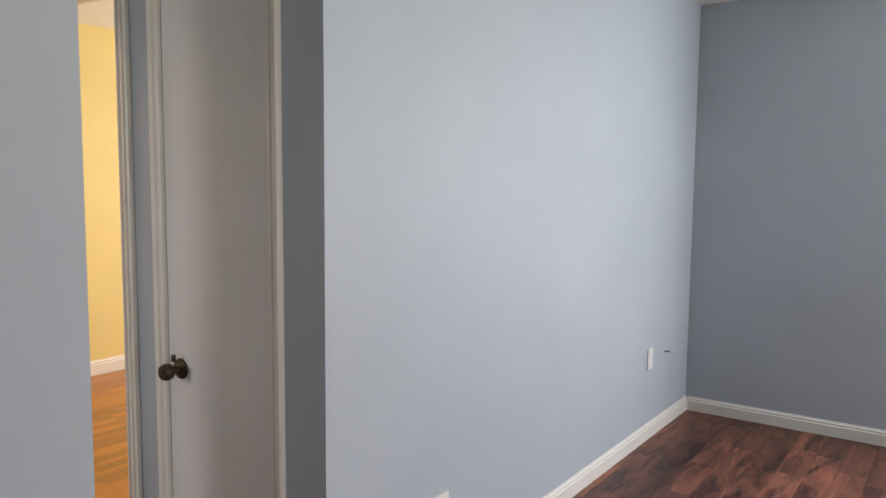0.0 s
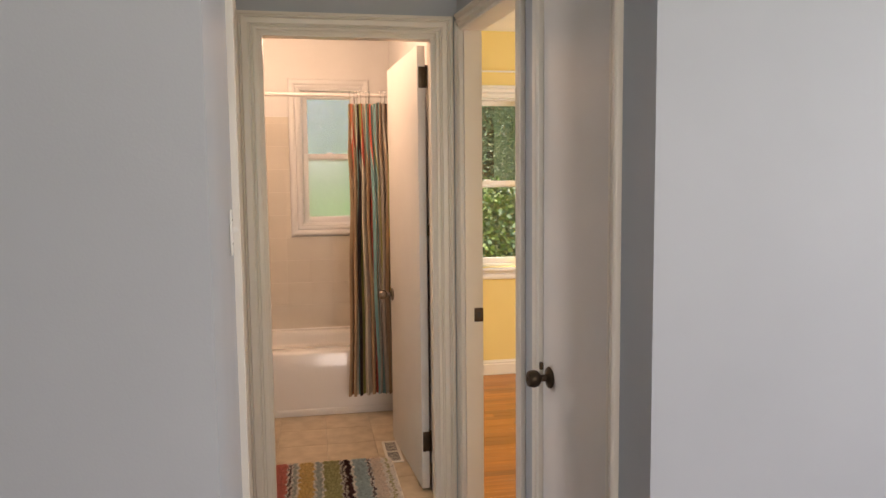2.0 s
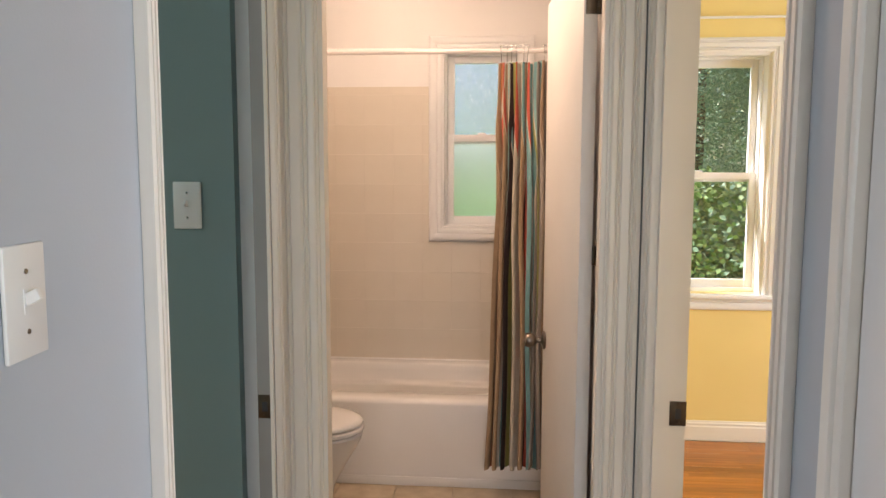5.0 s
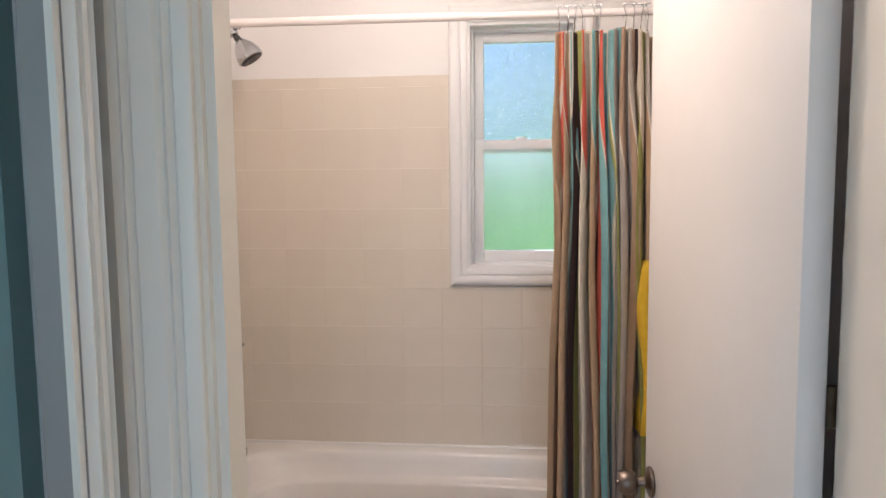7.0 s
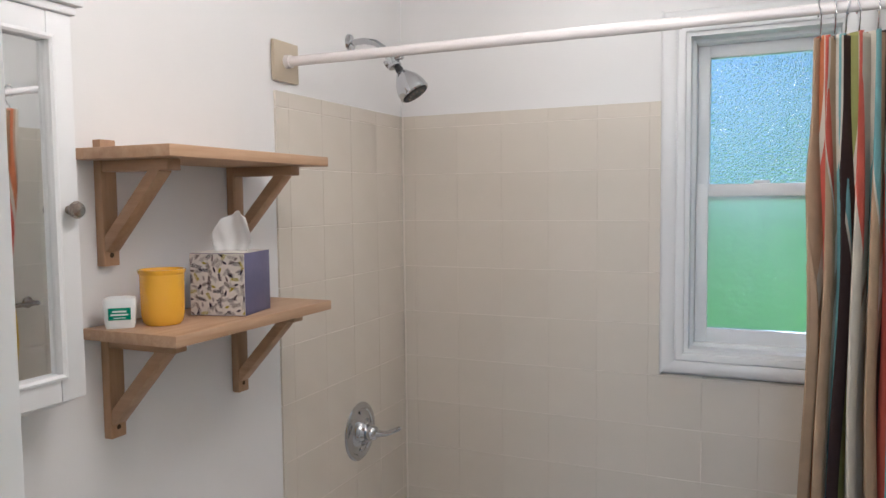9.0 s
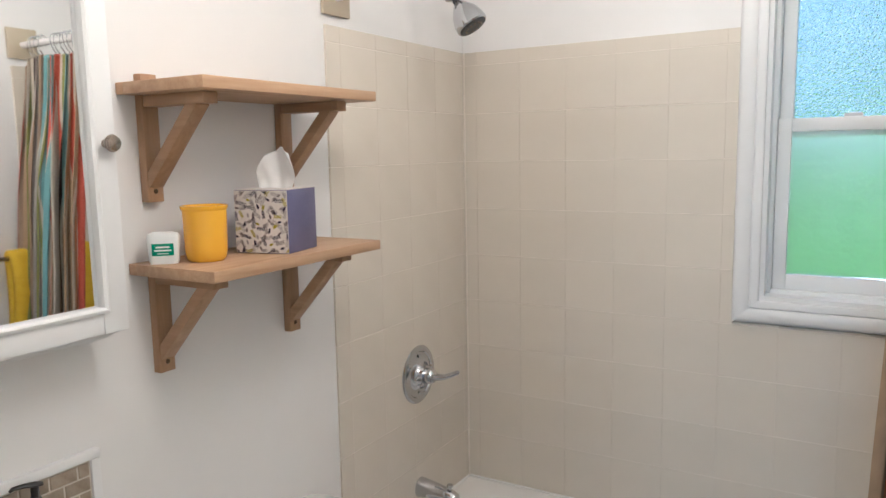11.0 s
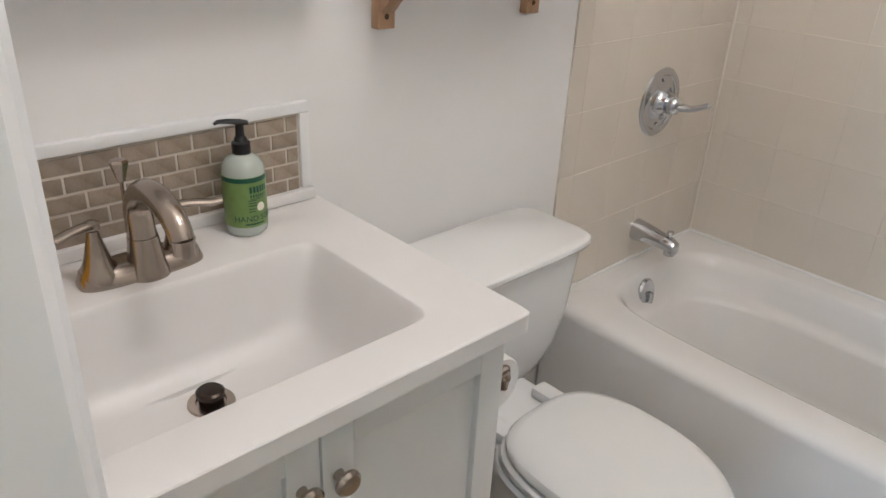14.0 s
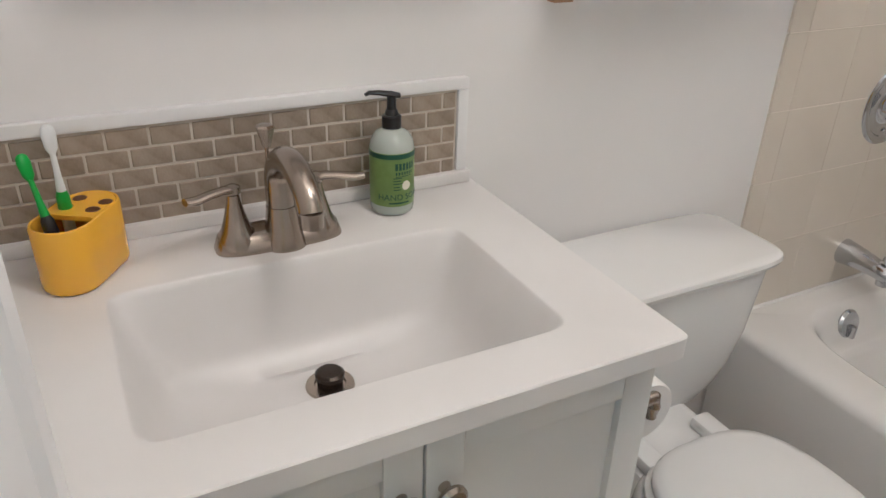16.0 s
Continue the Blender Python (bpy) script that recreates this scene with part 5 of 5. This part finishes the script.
for i in range(15):
    y = -0.80 + 0.285 * i / 14
    rows.append([bm.verts.new((x + 0.004 * math.sin(i * 1.1 + z * 9), y + 0.008 * math.sin(z * 7), z)) for x, z in prof])
for a, c in zip(rows, rows[1:]):
    for k in range(len(prof) - 1):
        bm.faces.new((a[k], a[k + 1], c[k + 1], c[k]))
md = part("terry", bm, TOWEL, tw).modifiers.new("thickness", "SOLIDIFY")
md.thickness, md.offset = 0.029, 0.0


# ---------- switches, vents, small fixtures ----------
def switch_plate(at, n, label):
    """Toggle switch; n: outward normal in the plan."""
    n = Vector((*n, 0)).normalized()
    u = Vector((-n.y, n.x, 0))
    sw = thing("light_switch", label, "light switch", at=at)
    M = Matrix.Translation(at) @ Matrix((u, n, Vector((0, 0, 1)))).transposed().to_4x4()

    def put(nm, bm, mat, parent):
        bm.transform(M)
        return part(nm, bm, mat, parent)

    pl = put("plate", box(bmesh.new(), -0.035, 0.035, 0.0005, 0.006, -0.057, 0.057, b=0.0025), PLASTIC, sw)
    put("slot", box(bmesh.new(), -0.006, 0.006, 0.006, 0.0068, -0.0125, 0.0125), PLASTIC, pl)
    bm = box(bmesh.new(), -0.004, 0.004, 0.0, 0.016, -0.006, 0.006, b=0.0015)
    bmesh.ops.rotate(bm, verts=bm.verts, cent=(0, 0, 0), matrix=Matrix.Rotation(radians(28), 3, "X"))
    bmesh.ops.translate(bm, verts=bm.verts, vec=(0, 0.005, 0.001))
    put("toggle", bm, PLASTIC, sw)
    for dz in (-0.030, 0.030):
        put("screw", lathe(bmesh.new(), [(0, 0), (0.003, 0), (0.0025, 0.001), (0, 0.0012)], (0, 0.006, dz), (0, 1, 0), 10), NICKEL, pl)


switch_plate((0.483, -2.1035, 1.309), (0, -1), "white toggle light switch on the teal wall")
switch_plate((LX(-3.155) + 0.0005, -3.155, 1.262), (0.9975, 0.0717), "white toggle light switch on the grey wall")

ou = thing("wall_outlet", "white duplex outlet low on the grey wall", "outlet", at=(4.15, -3.6005, 0.44))
pl = part("plate", boxes((4.115, 4.185, -3.6065, -3.6008, 0.383, 0.497), b=0.002), PLASTIC, ou)
for z in (0.418, 0.462):
    part("socket", boxes((4.135, 4.165, -3.608, -3.6066, z - 0.013, z + 0.013), b=0.0005), PLASTIC, pl)
cb = thing("cable_stub", "short dark cable end poking from the wall", "cable", at=(4.40, -3.601, 0.44))
part("wire", tube(bmesh.new(), [(4.385, -3.601, 0.436), (4.395, -3.612, 0.437), (4.41, -3.622, 0.434)], 0.004, 8), BLACKP, cb)

gr = thing("wall_grille", "white painted return-air grille low on the wall", "vent", at=(2.05, -3.6005, 0.22))
GX0, GX1, GZ0, GZ1 = 1.86, 2.27, 0.10, 0.352
for d_ in ((GX0, GX1, GZ0, GZ0 + 0.022), (GX0, GX1, GZ1 - 0.022, GZ1), (GX0, GX0 + 0.022, GZ0 + 0.022, GZ1 - 0.022), (GX1 - 0.022, GX1, GZ0 + 0.022, GZ1 - 0.022)):
    part("frame", boxes((d_[0], d_[1], -3.609, -3.6008, d_[2], d_[3]), b=0.002), TRIM, gr)
for k in range(14):
    z = GZ0 + 0.030 + k * 0.0148
    bm = prism(bmesh.new(), [(GX0 + 0.022, -3.6075), (GX1 - 0.022, -3.6075), (GX1 - 0.022, -3.601), (GX0 + 0.022, -3.601)], z, z + 0.004)
    part("slat", bm, TRIM, gr, smooth=False)

fv = thing("floor_register", "white metal floor register beside the door", "vent", at=(1.375, -1.39, 0.0))
FX0, FX1, FY0, FY1 = 1.322, 1.408, -1.545, -1.240
# dark sheet whose colour stands for the shade below the slats
part("backing", boxes((FX0 + 0.012, FX1 - 0.012, FY0 + 0.012, FY1 - 0.012, 0.0004, 0.0012)), DARK, fv, smooth=False)
for d_ in ((FX0, FX1, FY0, FY0 + 0.016), (FX0, FX1, FY1 - 0.016, FY1), (FX0, FX0 + 0.016, FY0 + 0.016, FY1 - 0.016), (FX1 - 0.016, FX1, FY0 + 0.016, FY1 - 0.016)):
    part("frame", boxes((*d_, 0.0004, 0.005), b=0.0015), TRIM, fv)
part("cross_bar", boxes((FX0 + 0.016, FX1 - 0.016, (FY0 + FY1) / 2 - 0.006, (FY0 + FY1) / 2 + 0.006, 0.0014, 0.0046)), TRIM, fv, smooth=False)
for k in range(9):
    x = FX0 + 0.020 + k * 0.0055
    part("slat", boxes((x, x + 0.0018, FY0 + 0.016, FY1 - 0.016, 0.0014, 0.0042)), TRIM, fv, smooth=False)

# rug with fringed stripes along y
RX0, RX1, RY0, RY1 = 0.585, 1.352, -2.03, -1.487
rug = thing("bath_rug", "shaggy striped bath rug in coral, gold, olive and teal", "rug", at=(0.97, -1.76, 0))
RUGC = {"coral": (0.72, 0.25, 0.20), "cream": (0.86, 0.80, 0.72), "gold": (0.82, 0.58, 0.24), "greyt": (0.55, 0.58, 0.54), "olive": (0.50, 0.46, 0.22), "brown": (0.09, 0.035, 0.03), "teal": (0.48, 0.57, 0.56), "peach": (0.84, 0.70, 0.58)}
RUGM = {k: surface("rug_" + k, tuple(v * 0.8 for v in c), tuple(min(1, v * 1.15) for v in c), 0.95, 60, 0, 0.5, 500) for k, c in RUGC.items()}
RS = [("teal", 0.05), ("cream", 0.05), ("olive", 0.045), ("cream", 0.04), ("coral", 0.075), ("cream", 0.036), ("greyt", 0.012), ("cream", 0.018), ("gold", 0.065), ("cream", 0.018), ("greyt", 0.022), ("cream", 0.016), ("olive", 0.078), ("cream", 0.030), ("brown", 0.022), ("cream", 0.022), ("teal", 0.062), ("cream", 0.028), ("peach", 0.05), ("cream", 0.06)]
bm = prism(bmesh.new(), [(x, y) for x, y, _ in oval((RX0 + RX1) / 2, (RY0 + RY1) / 2, (RX1 - RX0) / 2, (RY1 - RY0) / 2, 0, 14, 60)], 0.0005, 0.008)
part("backing", bm, RUGM["cream"], rug, smooth=False)
tot = sum(w for _, w in RS)
rn = random.Random(11)
pile, bounds, x = {}, [], RX0 + 0.006
for nm, w in RS:
    w *= (RX1 - RX0 - 0.012) / tot
    bounds.append((x, x + w, nm))
    x += w
for _ in range(46000):
    px, py = rn.uniform(RX0 + 0.006, RX1 - 0.006), rn.uniform(RY0 + 0.006, RY1 - 0.006)
    u = px + 0.0045 * math.sin(py * 105 + px * 40) + 0.003 * math.sin(py * 47 + 9 * px)
    lo, hi, nm = next((b for b in bounds if b[0] <= u < b[1]), bounds[-1])
    high = 0.006
    if nm == "cream" and hi - lo > 0.022:
        cell = (py - RY0) / 0.024
        if abs(u - (lo + hi) / 2) < 0.0055 and abs(cell % 1 - 0.5) < 0.27:
            nm = ("brown", "greyt", "olive")[int(lo * 97) % 3]
            high = 0.008
    elif nm != "cream":
        high = 0.010
    V, F = pile.setdefault(nm, ([], []))
    a, h = rn.uniform(0, 6.28), high * rn.uniform(0.75, 1.2)
    dx, dy, lx, ly = 0.0026 * math.cos(a), 0.0026 * math.sin(a), rn.uniform(-0.007, 0.007), rn.uniform(-0.007, 0.007)
    i = len(V)
    V += [(px - dx, py - dy, 0.008), (px + dx, py + dy, 0.008), (px + dx * 0.8 + lx, py + dy * 0.8 + ly, 0.006 + h), (px - dx * 0.8 + lx, py - dy * 0.8 + ly, 0.006 + h)]
    F.append((i, i + 1, i + 2, i + 3))
for nm, (V, F) in pile.items():
    me = bpy.data.meshes.new("shag")
    me.from_pydata(V, [], F)
    me.materials.append(RUGM[nm])
    o = new("shag", me)
    me.transform(Matrix.Translation((-0.97, 1.76, 0)))
    o.parent = rug
    tagged(o, kind="stuff")

# curtain rod over the bedroom window
cr = thing("window_curtain_rod", "thin white curtain rod over the window", "curtain rod", at=(2.24, -0.05, 2.145))
part("rod", tube(bmesh.new(), [(1.76, -0.05, 2.145), (2.70, -0.05, 2.145)], 0.006, 12), VINYL, cr)
for s, x in ((1, 2.70), (-1, 1.76)):
    part("finial", lathe(bmesh.new(), [(0, 0), (0.007, 0), (0.011, 0.008), (0.013, 0.018), (0.009, 0.028), (0, 0.030)], (x, -0.05, 2.145), (s, 0, 0), 14), VINYL, cr)
for x in (1.84, 2.62):
    part("bracket", boxes((x - 0.005, x + 0.005, -0.056, -0.0006, 2.128, 2.139), (x - 0.010, x + 0.010, -0.004, -0.0006, 2.105, 2.165), b=0.001), VINYL, cr)


# ---------- outside ----------
def tree(name, label, at, height, width, leaves, seed, mats, conifer=True):
    rn = random.Random(seed)
    tr = thing(name, label, "tree" if conifer else "shrub", at=at)
    x, y, z = at
    if conifer:
        part("trunk", tube(bmesh.new(), [(x, y, z), (x + 0.05, y, z + height * 0.4), (x, y + 0.05, z + height * 0.95)], [0.16, 0.10, 0.02], 12), BARK, tr)
    V, F = [], []
    for _ in range(leaves // 14):
        h = rn.random() ** 0.8
        r = width * ((1 - h) if conifer else math.sqrt(max(0, 1 - (2 * h - 1) ** 2)) * 0.9 + 0.1) * rn.uniform(0.35, 1.05)
        a = rn.uniform(0, 6.283)
        c = Vector((x + r * math.cos(a), y + r * math.sin(a), z + 0.15 + h * height * 0.95))
        for _ in range(14):
            p = c + Vector((rn.gauss(0, 0.11), rn.gauss(0, 0.11), rn.gauss(0, 0.07)))
            d = Vector((rn.uniform(-1, 1), rn.uniform(-1, 1), rn.uniform(-0.7, 0.3))).normalized() * (rn.uniform(0.025, 0.055) if conifer else rn.uniform(0.04, 0.075))
            w = d.cross(Vector((rn.uniform(-1, 1), rn.uniform(-1, 1), rn.uniform(-1, 1)))).normalized() * (0.012 if conifer else 0.024)
            i = len(V)
            V += [p - d * 0.5, p + w, p + d * 0.6, p - w]
            F.append((i, i + 1, i + 2, i + 3))
    me = bpy.data.meshes.new("crown")
    me.from_pydata([v - Vector(at) for v in V], [], F)
    for m in mats:
        me.materials.append(m)
    if len(mats) > 1:
        for k, poly in enumerate(me.polygons):
            poly.material_index = (k // 14) % len(mats)
    o = new("crown", me)
    o.parent = tr
    tagged(o, kind="stuff")


for i, (x, y, hgt, wd) in enumerate(((3.5, 5.4, 7.0, 1.6), (5.2, 6.0, 8.0, 2.2), (6.9, 5.4, 7.5, 2.0), (3.6, 9.0, 9.5, 2.6), (7.4, 9.5, 9.0, 2.6))):
    tree("evergreen_tree", "dark green evergreen tree in the yard", (x, y, -0.45), hgt, wd, 64000, i, [LEAF])
for i, (x, y, hgt, wd) in enumerate(((3.0, 3.0, 1.7, 0.75), (4.2, 3.2, 1.5, 0.8), (2.6, 4.2, 1.3, 0.6))):
    tree("leafy_shrub", "light green leafy shrub under the trees", (x, y, -0.45), hgt, wd, 9000, 20 + i, [LEAFL, LEAF], False)
for i, (x, y, hgt, wd) in enumerate(((-1.2, 7.0, 2.4, 1.6), (0.3, 7.6, 2.2, 1.7))):
    tree("leafy_shrub", "bright green sunlit shrub on the lawn", (x, y, -0.45), hgt, wd, 7000, 40 + i, [LEAFL], False)

# woods that close the view behind the yard
rn = random.Random(77)
V, F = [], []
for _ in range(2600):
    c = Vector((rn.uniform(3.6, 17), rn.uniform(11.5, 14.5), -0.4 + 10.5 * rn.random() ** 0.9))
    for _ in range(9):
        p = c + Vector((rn.gauss(0, 0.28), rn.gauss(0, 0.2), rn.gauss(0, 0.22)))
        d = Vector((rn.uniform(-1, 1), rn.uniform(-0.4, 0.4), rn.uniform(-1, 0.4))).normalized() * rn.uniform(0.14, 0.3)
        w = d.cross(Vector((rn.uniform(-0.3, 0.3), 1, rn.uniform(-0.3, 0.3)))).normalized() * 0.09
        i = len(V)
        V += [p - d * 0.5, p + w, p + d * 0.6, p - w]
        F.append((i, i + 1, i + 2, i + 3))
me = bpy.data.meshes.new("far_woods")
me.from_pydata(V, [], F)
me.materials.append(LEAF)
tagged(new("far_woods", me), "dense green woods behind the yard", "woods", kind="stuff")

# ---------- pieces: tiles, bricks, boards ----------
def piece_mesh(name, sx, sy, sz, b, material):
    bm = box(bmesh.new(), -sx / 2, sx / 2, -sy / 2, sy / 2, -sz / 2, sz / 2)
    if b:
        bmesh.ops.bevel(bm, geom=list(bm.edges), offset=b, segments=1, affect="EDGES")
    bmesh.ops.recalc_face_normals(bm, faces=bm.faces)
    me = bpy.data.meshes.new(name)
    bm.to_mesh(me)
    bm.free()
    me.materials.append(material)
    return me


def piece(name, me, at, parent, tip=(0, 0, 0)):
    o = new(name, me)
    o.location, o.rotation_euler, o.parent = at, tip, parent
    return o


prnd = random.Random(7)
P = 0.1535
ZT = 1.789
CACHE = {}


def tile_piece(parent, axis, a0, a1, z0, z1, name="tile", t=0.010, g=0.0010, ga=0.00015, face=0.0):
    """One glazed tile on the back wall (axis x) or the end wall (axis y)."""
    wa, hz = a1 - a0 - 2 * ga, z1 - z0 - 2 * g
    if wa < 0.006 or hz < 0.006:
        return
    key = (axis, round(wa, 4), round(hz, 4))
    if key not in CACHE:
        CACHE[key] = piece_mesh("tile", wa if axis == "x" else t, t if axis == "x" else wa, hz, 0.0008, TILE)
    mid, off = (a0 + a1) / 2, prnd.uniform(-0.00025, 0.00025)
    at = (mid, 0.005 + off, (z0 + z1) / 2) if axis == "x" else (face - 0.0045 + off + 0.0052, mid, (z0 + z1) / 2)
    piece(name, CACHE[key], at, parent, (prnd.uniform(-0.0008, 0.0008) if axis == "x" else 0, prnd.uniform(-0.0008, 0.0008) if axis == "y" else 0, 0))


tn = tagged(mesh_object("wall_tiling_north", boxes((0.001, WX0 - 0.067, 0.0010, 0.0098, 0.394, ZT + 0.04), (WX1 + 0.067, 1.533, 0.0010, 0.0098, 0.394, ZT + 0.04), (WX0 - 0.067, WX1 + 0.067, 0.0010, 0.0098, 0.394, WZ0 - 0.067)), GROUT), "beige glazed square tiles above the tub", "tiling", kind="structure")
xs = [0.0118] + [0.513 + P * k for k in range(-3, 7)] + [1.533]
zs = [0.3965] + [ZT - P * k for k in range(8, -1, -1)] + [ZT + 0.042]
for xa, xb in zip(xs, xs[1:]):
    for za, zb in zip(zs, zs[1:]):
        if zb <= 0.412:
            continue
        wl, wr, wb = WX0 - 0.066, WX1 + 0.066, WZ0 - 0.066
        if xb > wl and xa < wr and zb > wb:
            if xa < wl - 0.008:
                tile_piece(tn, "x", xa, wl, za, zb)
            elif xb > wr + 0.008:
                tile_piece(tn, "x", wr, xb, za, zb)
            elif za < wb - 0.008:
                tile_piece(tn, "x", xa, xb, za, wb)
        else:
            tile_piece(tn, "x", xa, xb, za, zb)
tw_ = tagged(mesh_object("wall_tiling_west", boxes((0.0004, 0.0047, -0.690, -0.0005, 0.394, ZT + 0.04)), GROUT), "beige glazed square tiles on the end wall", "tiling", kind="structure")
ys = [-0.695, -0.640] + [-0.640 + P * k for k in range(1, 5)] + [-0.0005]
for ya, yb in zip(ys, ys[1:]):
    for za, zb in zip(zs, zs[1:]):
        if zb > 0.412:
            tile_piece(tw_, "y", ya, yb, za, zb)
te = tagged(mesh_object("wall_tiling_east", boxes((1.5303, 1.5346, -0.690, -0.0005, 0.394, ZT + 0.04)), GROUT), "beige glazed square tiles behind the curtain", "tiling", kind="structure")
for ya, yb in zip(ys, ys[1:]):
    for za, zb in zip(zs, zs[1:]):
        if zb > 0.412:
            tile_piece(te, "y", ya, yb, za, zb, face=1.5336)

# backsplash
BRICK = surface("stone_brick_tile", (0.22, 0.178, 0.13), (0.37, 0.31, 0.24), 0.45, 38, 0, 0.35, 160, pieces=0.12)
MORTAR = surface("backsplash_mortar", (0.52, 0.47, 0.40), (0.60, 0.55, 0.48), 0.9, 30, 0, 0.2, 300)
bs = thing("backsplash", "taupe stone brick mosaic backsplash in a white frame", "backsplash", at=(0.005, -1.70, 0.92))
part("mortar", boxes((0.0006, 0.0074, VY0 + 0.001, -1.397, VT + 0.0202, 0.988)), MORTAR, bs, smooth=False)
part("cap_trim", boxes((0.0006, 0.0135, VY0 + 0.001, -1.379, 0.9885, 1.006), b=0.002), BATHTRIM, bs)
part("end_trim", boxes((0.0006, 0.0125, -1.3965, -1.379, VT + 0.0202, 0.988), b=0.002), BATHTRIM, bs)
bw, bh = 0.0515, 0.0262
for r in range(5):
    z0 = 0.9855 - bh * (r + 1)
    y = -1.447 if r % 2 else -1.421
    edges = [-1.398]
    while y > VY0 + 0.004:
        if y < -1.402:
            edges.append(y)
        y -= bw
    edges.append(VY0 + 0.002)
    for ya, yb in zip(edges, edges[1:]):
        wd = ya - yb - 0.0032
        if wd < 0.005:
            continue
        key = ("b", round(wd, 4))
        if key not in CACHE:
            CACHE[key] = piece_mesh("brick", 0.0048, wd, bh - 0.0032, 0.0009, BRICK)
        o = piece("brick", CACHE[key], Vector((0.0062 + prnd.uniform(-0.0004, 0.0004), (ya + yb) / 2, z0 + bh / 2)) - bs.location, bs, (prnd.uniform(-0.006, 0.006), 0, 0))

# bathroom floor tiles
FL = tagged(new("floor_bath", None), "beige marbled floor tiles with thin joints", "floor", kind="structure")
S = 0.254
fm = piece_mesh("floor_tile", S - 0.0016, S - 0.0016, 0.012, 0.0008, FTILE)
for i in range(-1, 6):
    for j in range(0, 9):
        piece("tile", fm, (0.02 + S * (i + 0.5), 0.06 - S * (j + 0.5), -0.0062), FL, (0, 0, 0.5 * math.pi * prnd.randrange(4)))

# bedroom oak strips (laid along x) and living room planks (laid along y)
FO = tagged(new("floor_yellow_room", None), "glossy honey oak strip flooring", "floor", kind="structure")
V, F = [], []
y, row = -0.02, 0
w = 0.0575
far = []
meshes = {}
while y > -3.45:
    x = 1.60 - prnd.random() * 0.5
    while x < 5.3:
        ln = prnd.choice((0.6, 0.75, 0.9, 1.1))
        near = 1.5 < x < 3.7 and y > -2.35
        if near and len(FO.children) < 290:
            if ln not in meshes:
                meshes[ln] = piece_mesh("board", ln - 0.0006, w - 0.0006, 0.012, 0.0006, OAK)
            piece("board", meshes[ln], (x + ln / 2, y - w / 2, -0.0065 + prnd.uniform(-0.0002, 0.0002)), FO)
        else:
            far.append((max(x, 1.545) + 0.0003, min(x + ln, 5.32) - 0.0003, y - w + 0.0003, y - 0.0003))
        x += ln
    y -= w
me = bpy.data.meshes.new("far_boards")
V = [p for a, b, c, d_ in far for p in ((a, c, -0.0006), (b, c, -0.0006), (b, d_, -0.0006), (a, d_, -0.0006))]
me.from_pydata(V, [], [(4 * i, 4 * i + 1, 4 * i + 2, 4 * i + 3) for i in range(len(far))])
me.materials.append(OAK)
o = new("far_boards", me)
o.parent = FO
tagged(o, kind="stuff")

FP = tagged(new("floor_living_room", None), "dark red-brown wood-look laminate planks", "floor", kind="structure")
y, far, meshes = -3.52, [], {}
w = 0.125
while y > -7.2:
    x = -3.1 - prnd.random() * 0.6
    while x < 4.80:
        ln = min(prnd.choice((0.4, 0.55, 0.7, 0.9)), 4.82 - x) if x < 4.7 else 4.82 - x
        ln = round(max(ln, 0.02), 3)
        if x > 1.75 and y > -6.0:
            if ln not in meshes:
                meshes[ln] = piece_mesh("plank", ln - 0.0008, w - 0.0008, 0.012, 0.0008, PLANK)
            piece("plank", meshes[ln], (x + ln / 2, y - w / 2, -0.0065), FP)
        elif y < -3.89 or x + ln > 1.70:
            far.append((max(x, -3.14 if y < -3.89 else 1.60) + 0.0004, x + ln - 0.0004, y - w + 0.0004, y - 0.0004))
        x += ln
    y -= w
V = [p for a, b, c, d_ in far for p in ((a, c, -0.0006), (b, c, -0.0006), (b, d_, -0.0006), (a, d_, -0.0006))]
me = bpy.data.meshes.new("far_planks")
me.from_pydata(V, [], [(4 * i, 4 * i + 1, 4 * i + 2, 4 * i + 3) for i in range(len(far))])
me.materials.append(PLANK)
o = new("far_planks", me)
o.parent = FP
tagged(o, kind="stuff")
structure("floor_hall", prism(bmesh.new(), [(0.62, -3.9), (1.75, -3.9), (1.75, -2.85), (1.68, -2.75), (1.612, -2.078), (0.62, -2.078)], -0.012, 0.0), PLANK, "dark red-brown laminate hall floor", "floor")
structure("floor_teal_room", boxes((-2.6, 0.615, -3.9, -2.105, -0.012, 0.0)), OAK, "oak bedroom floor", "floor")
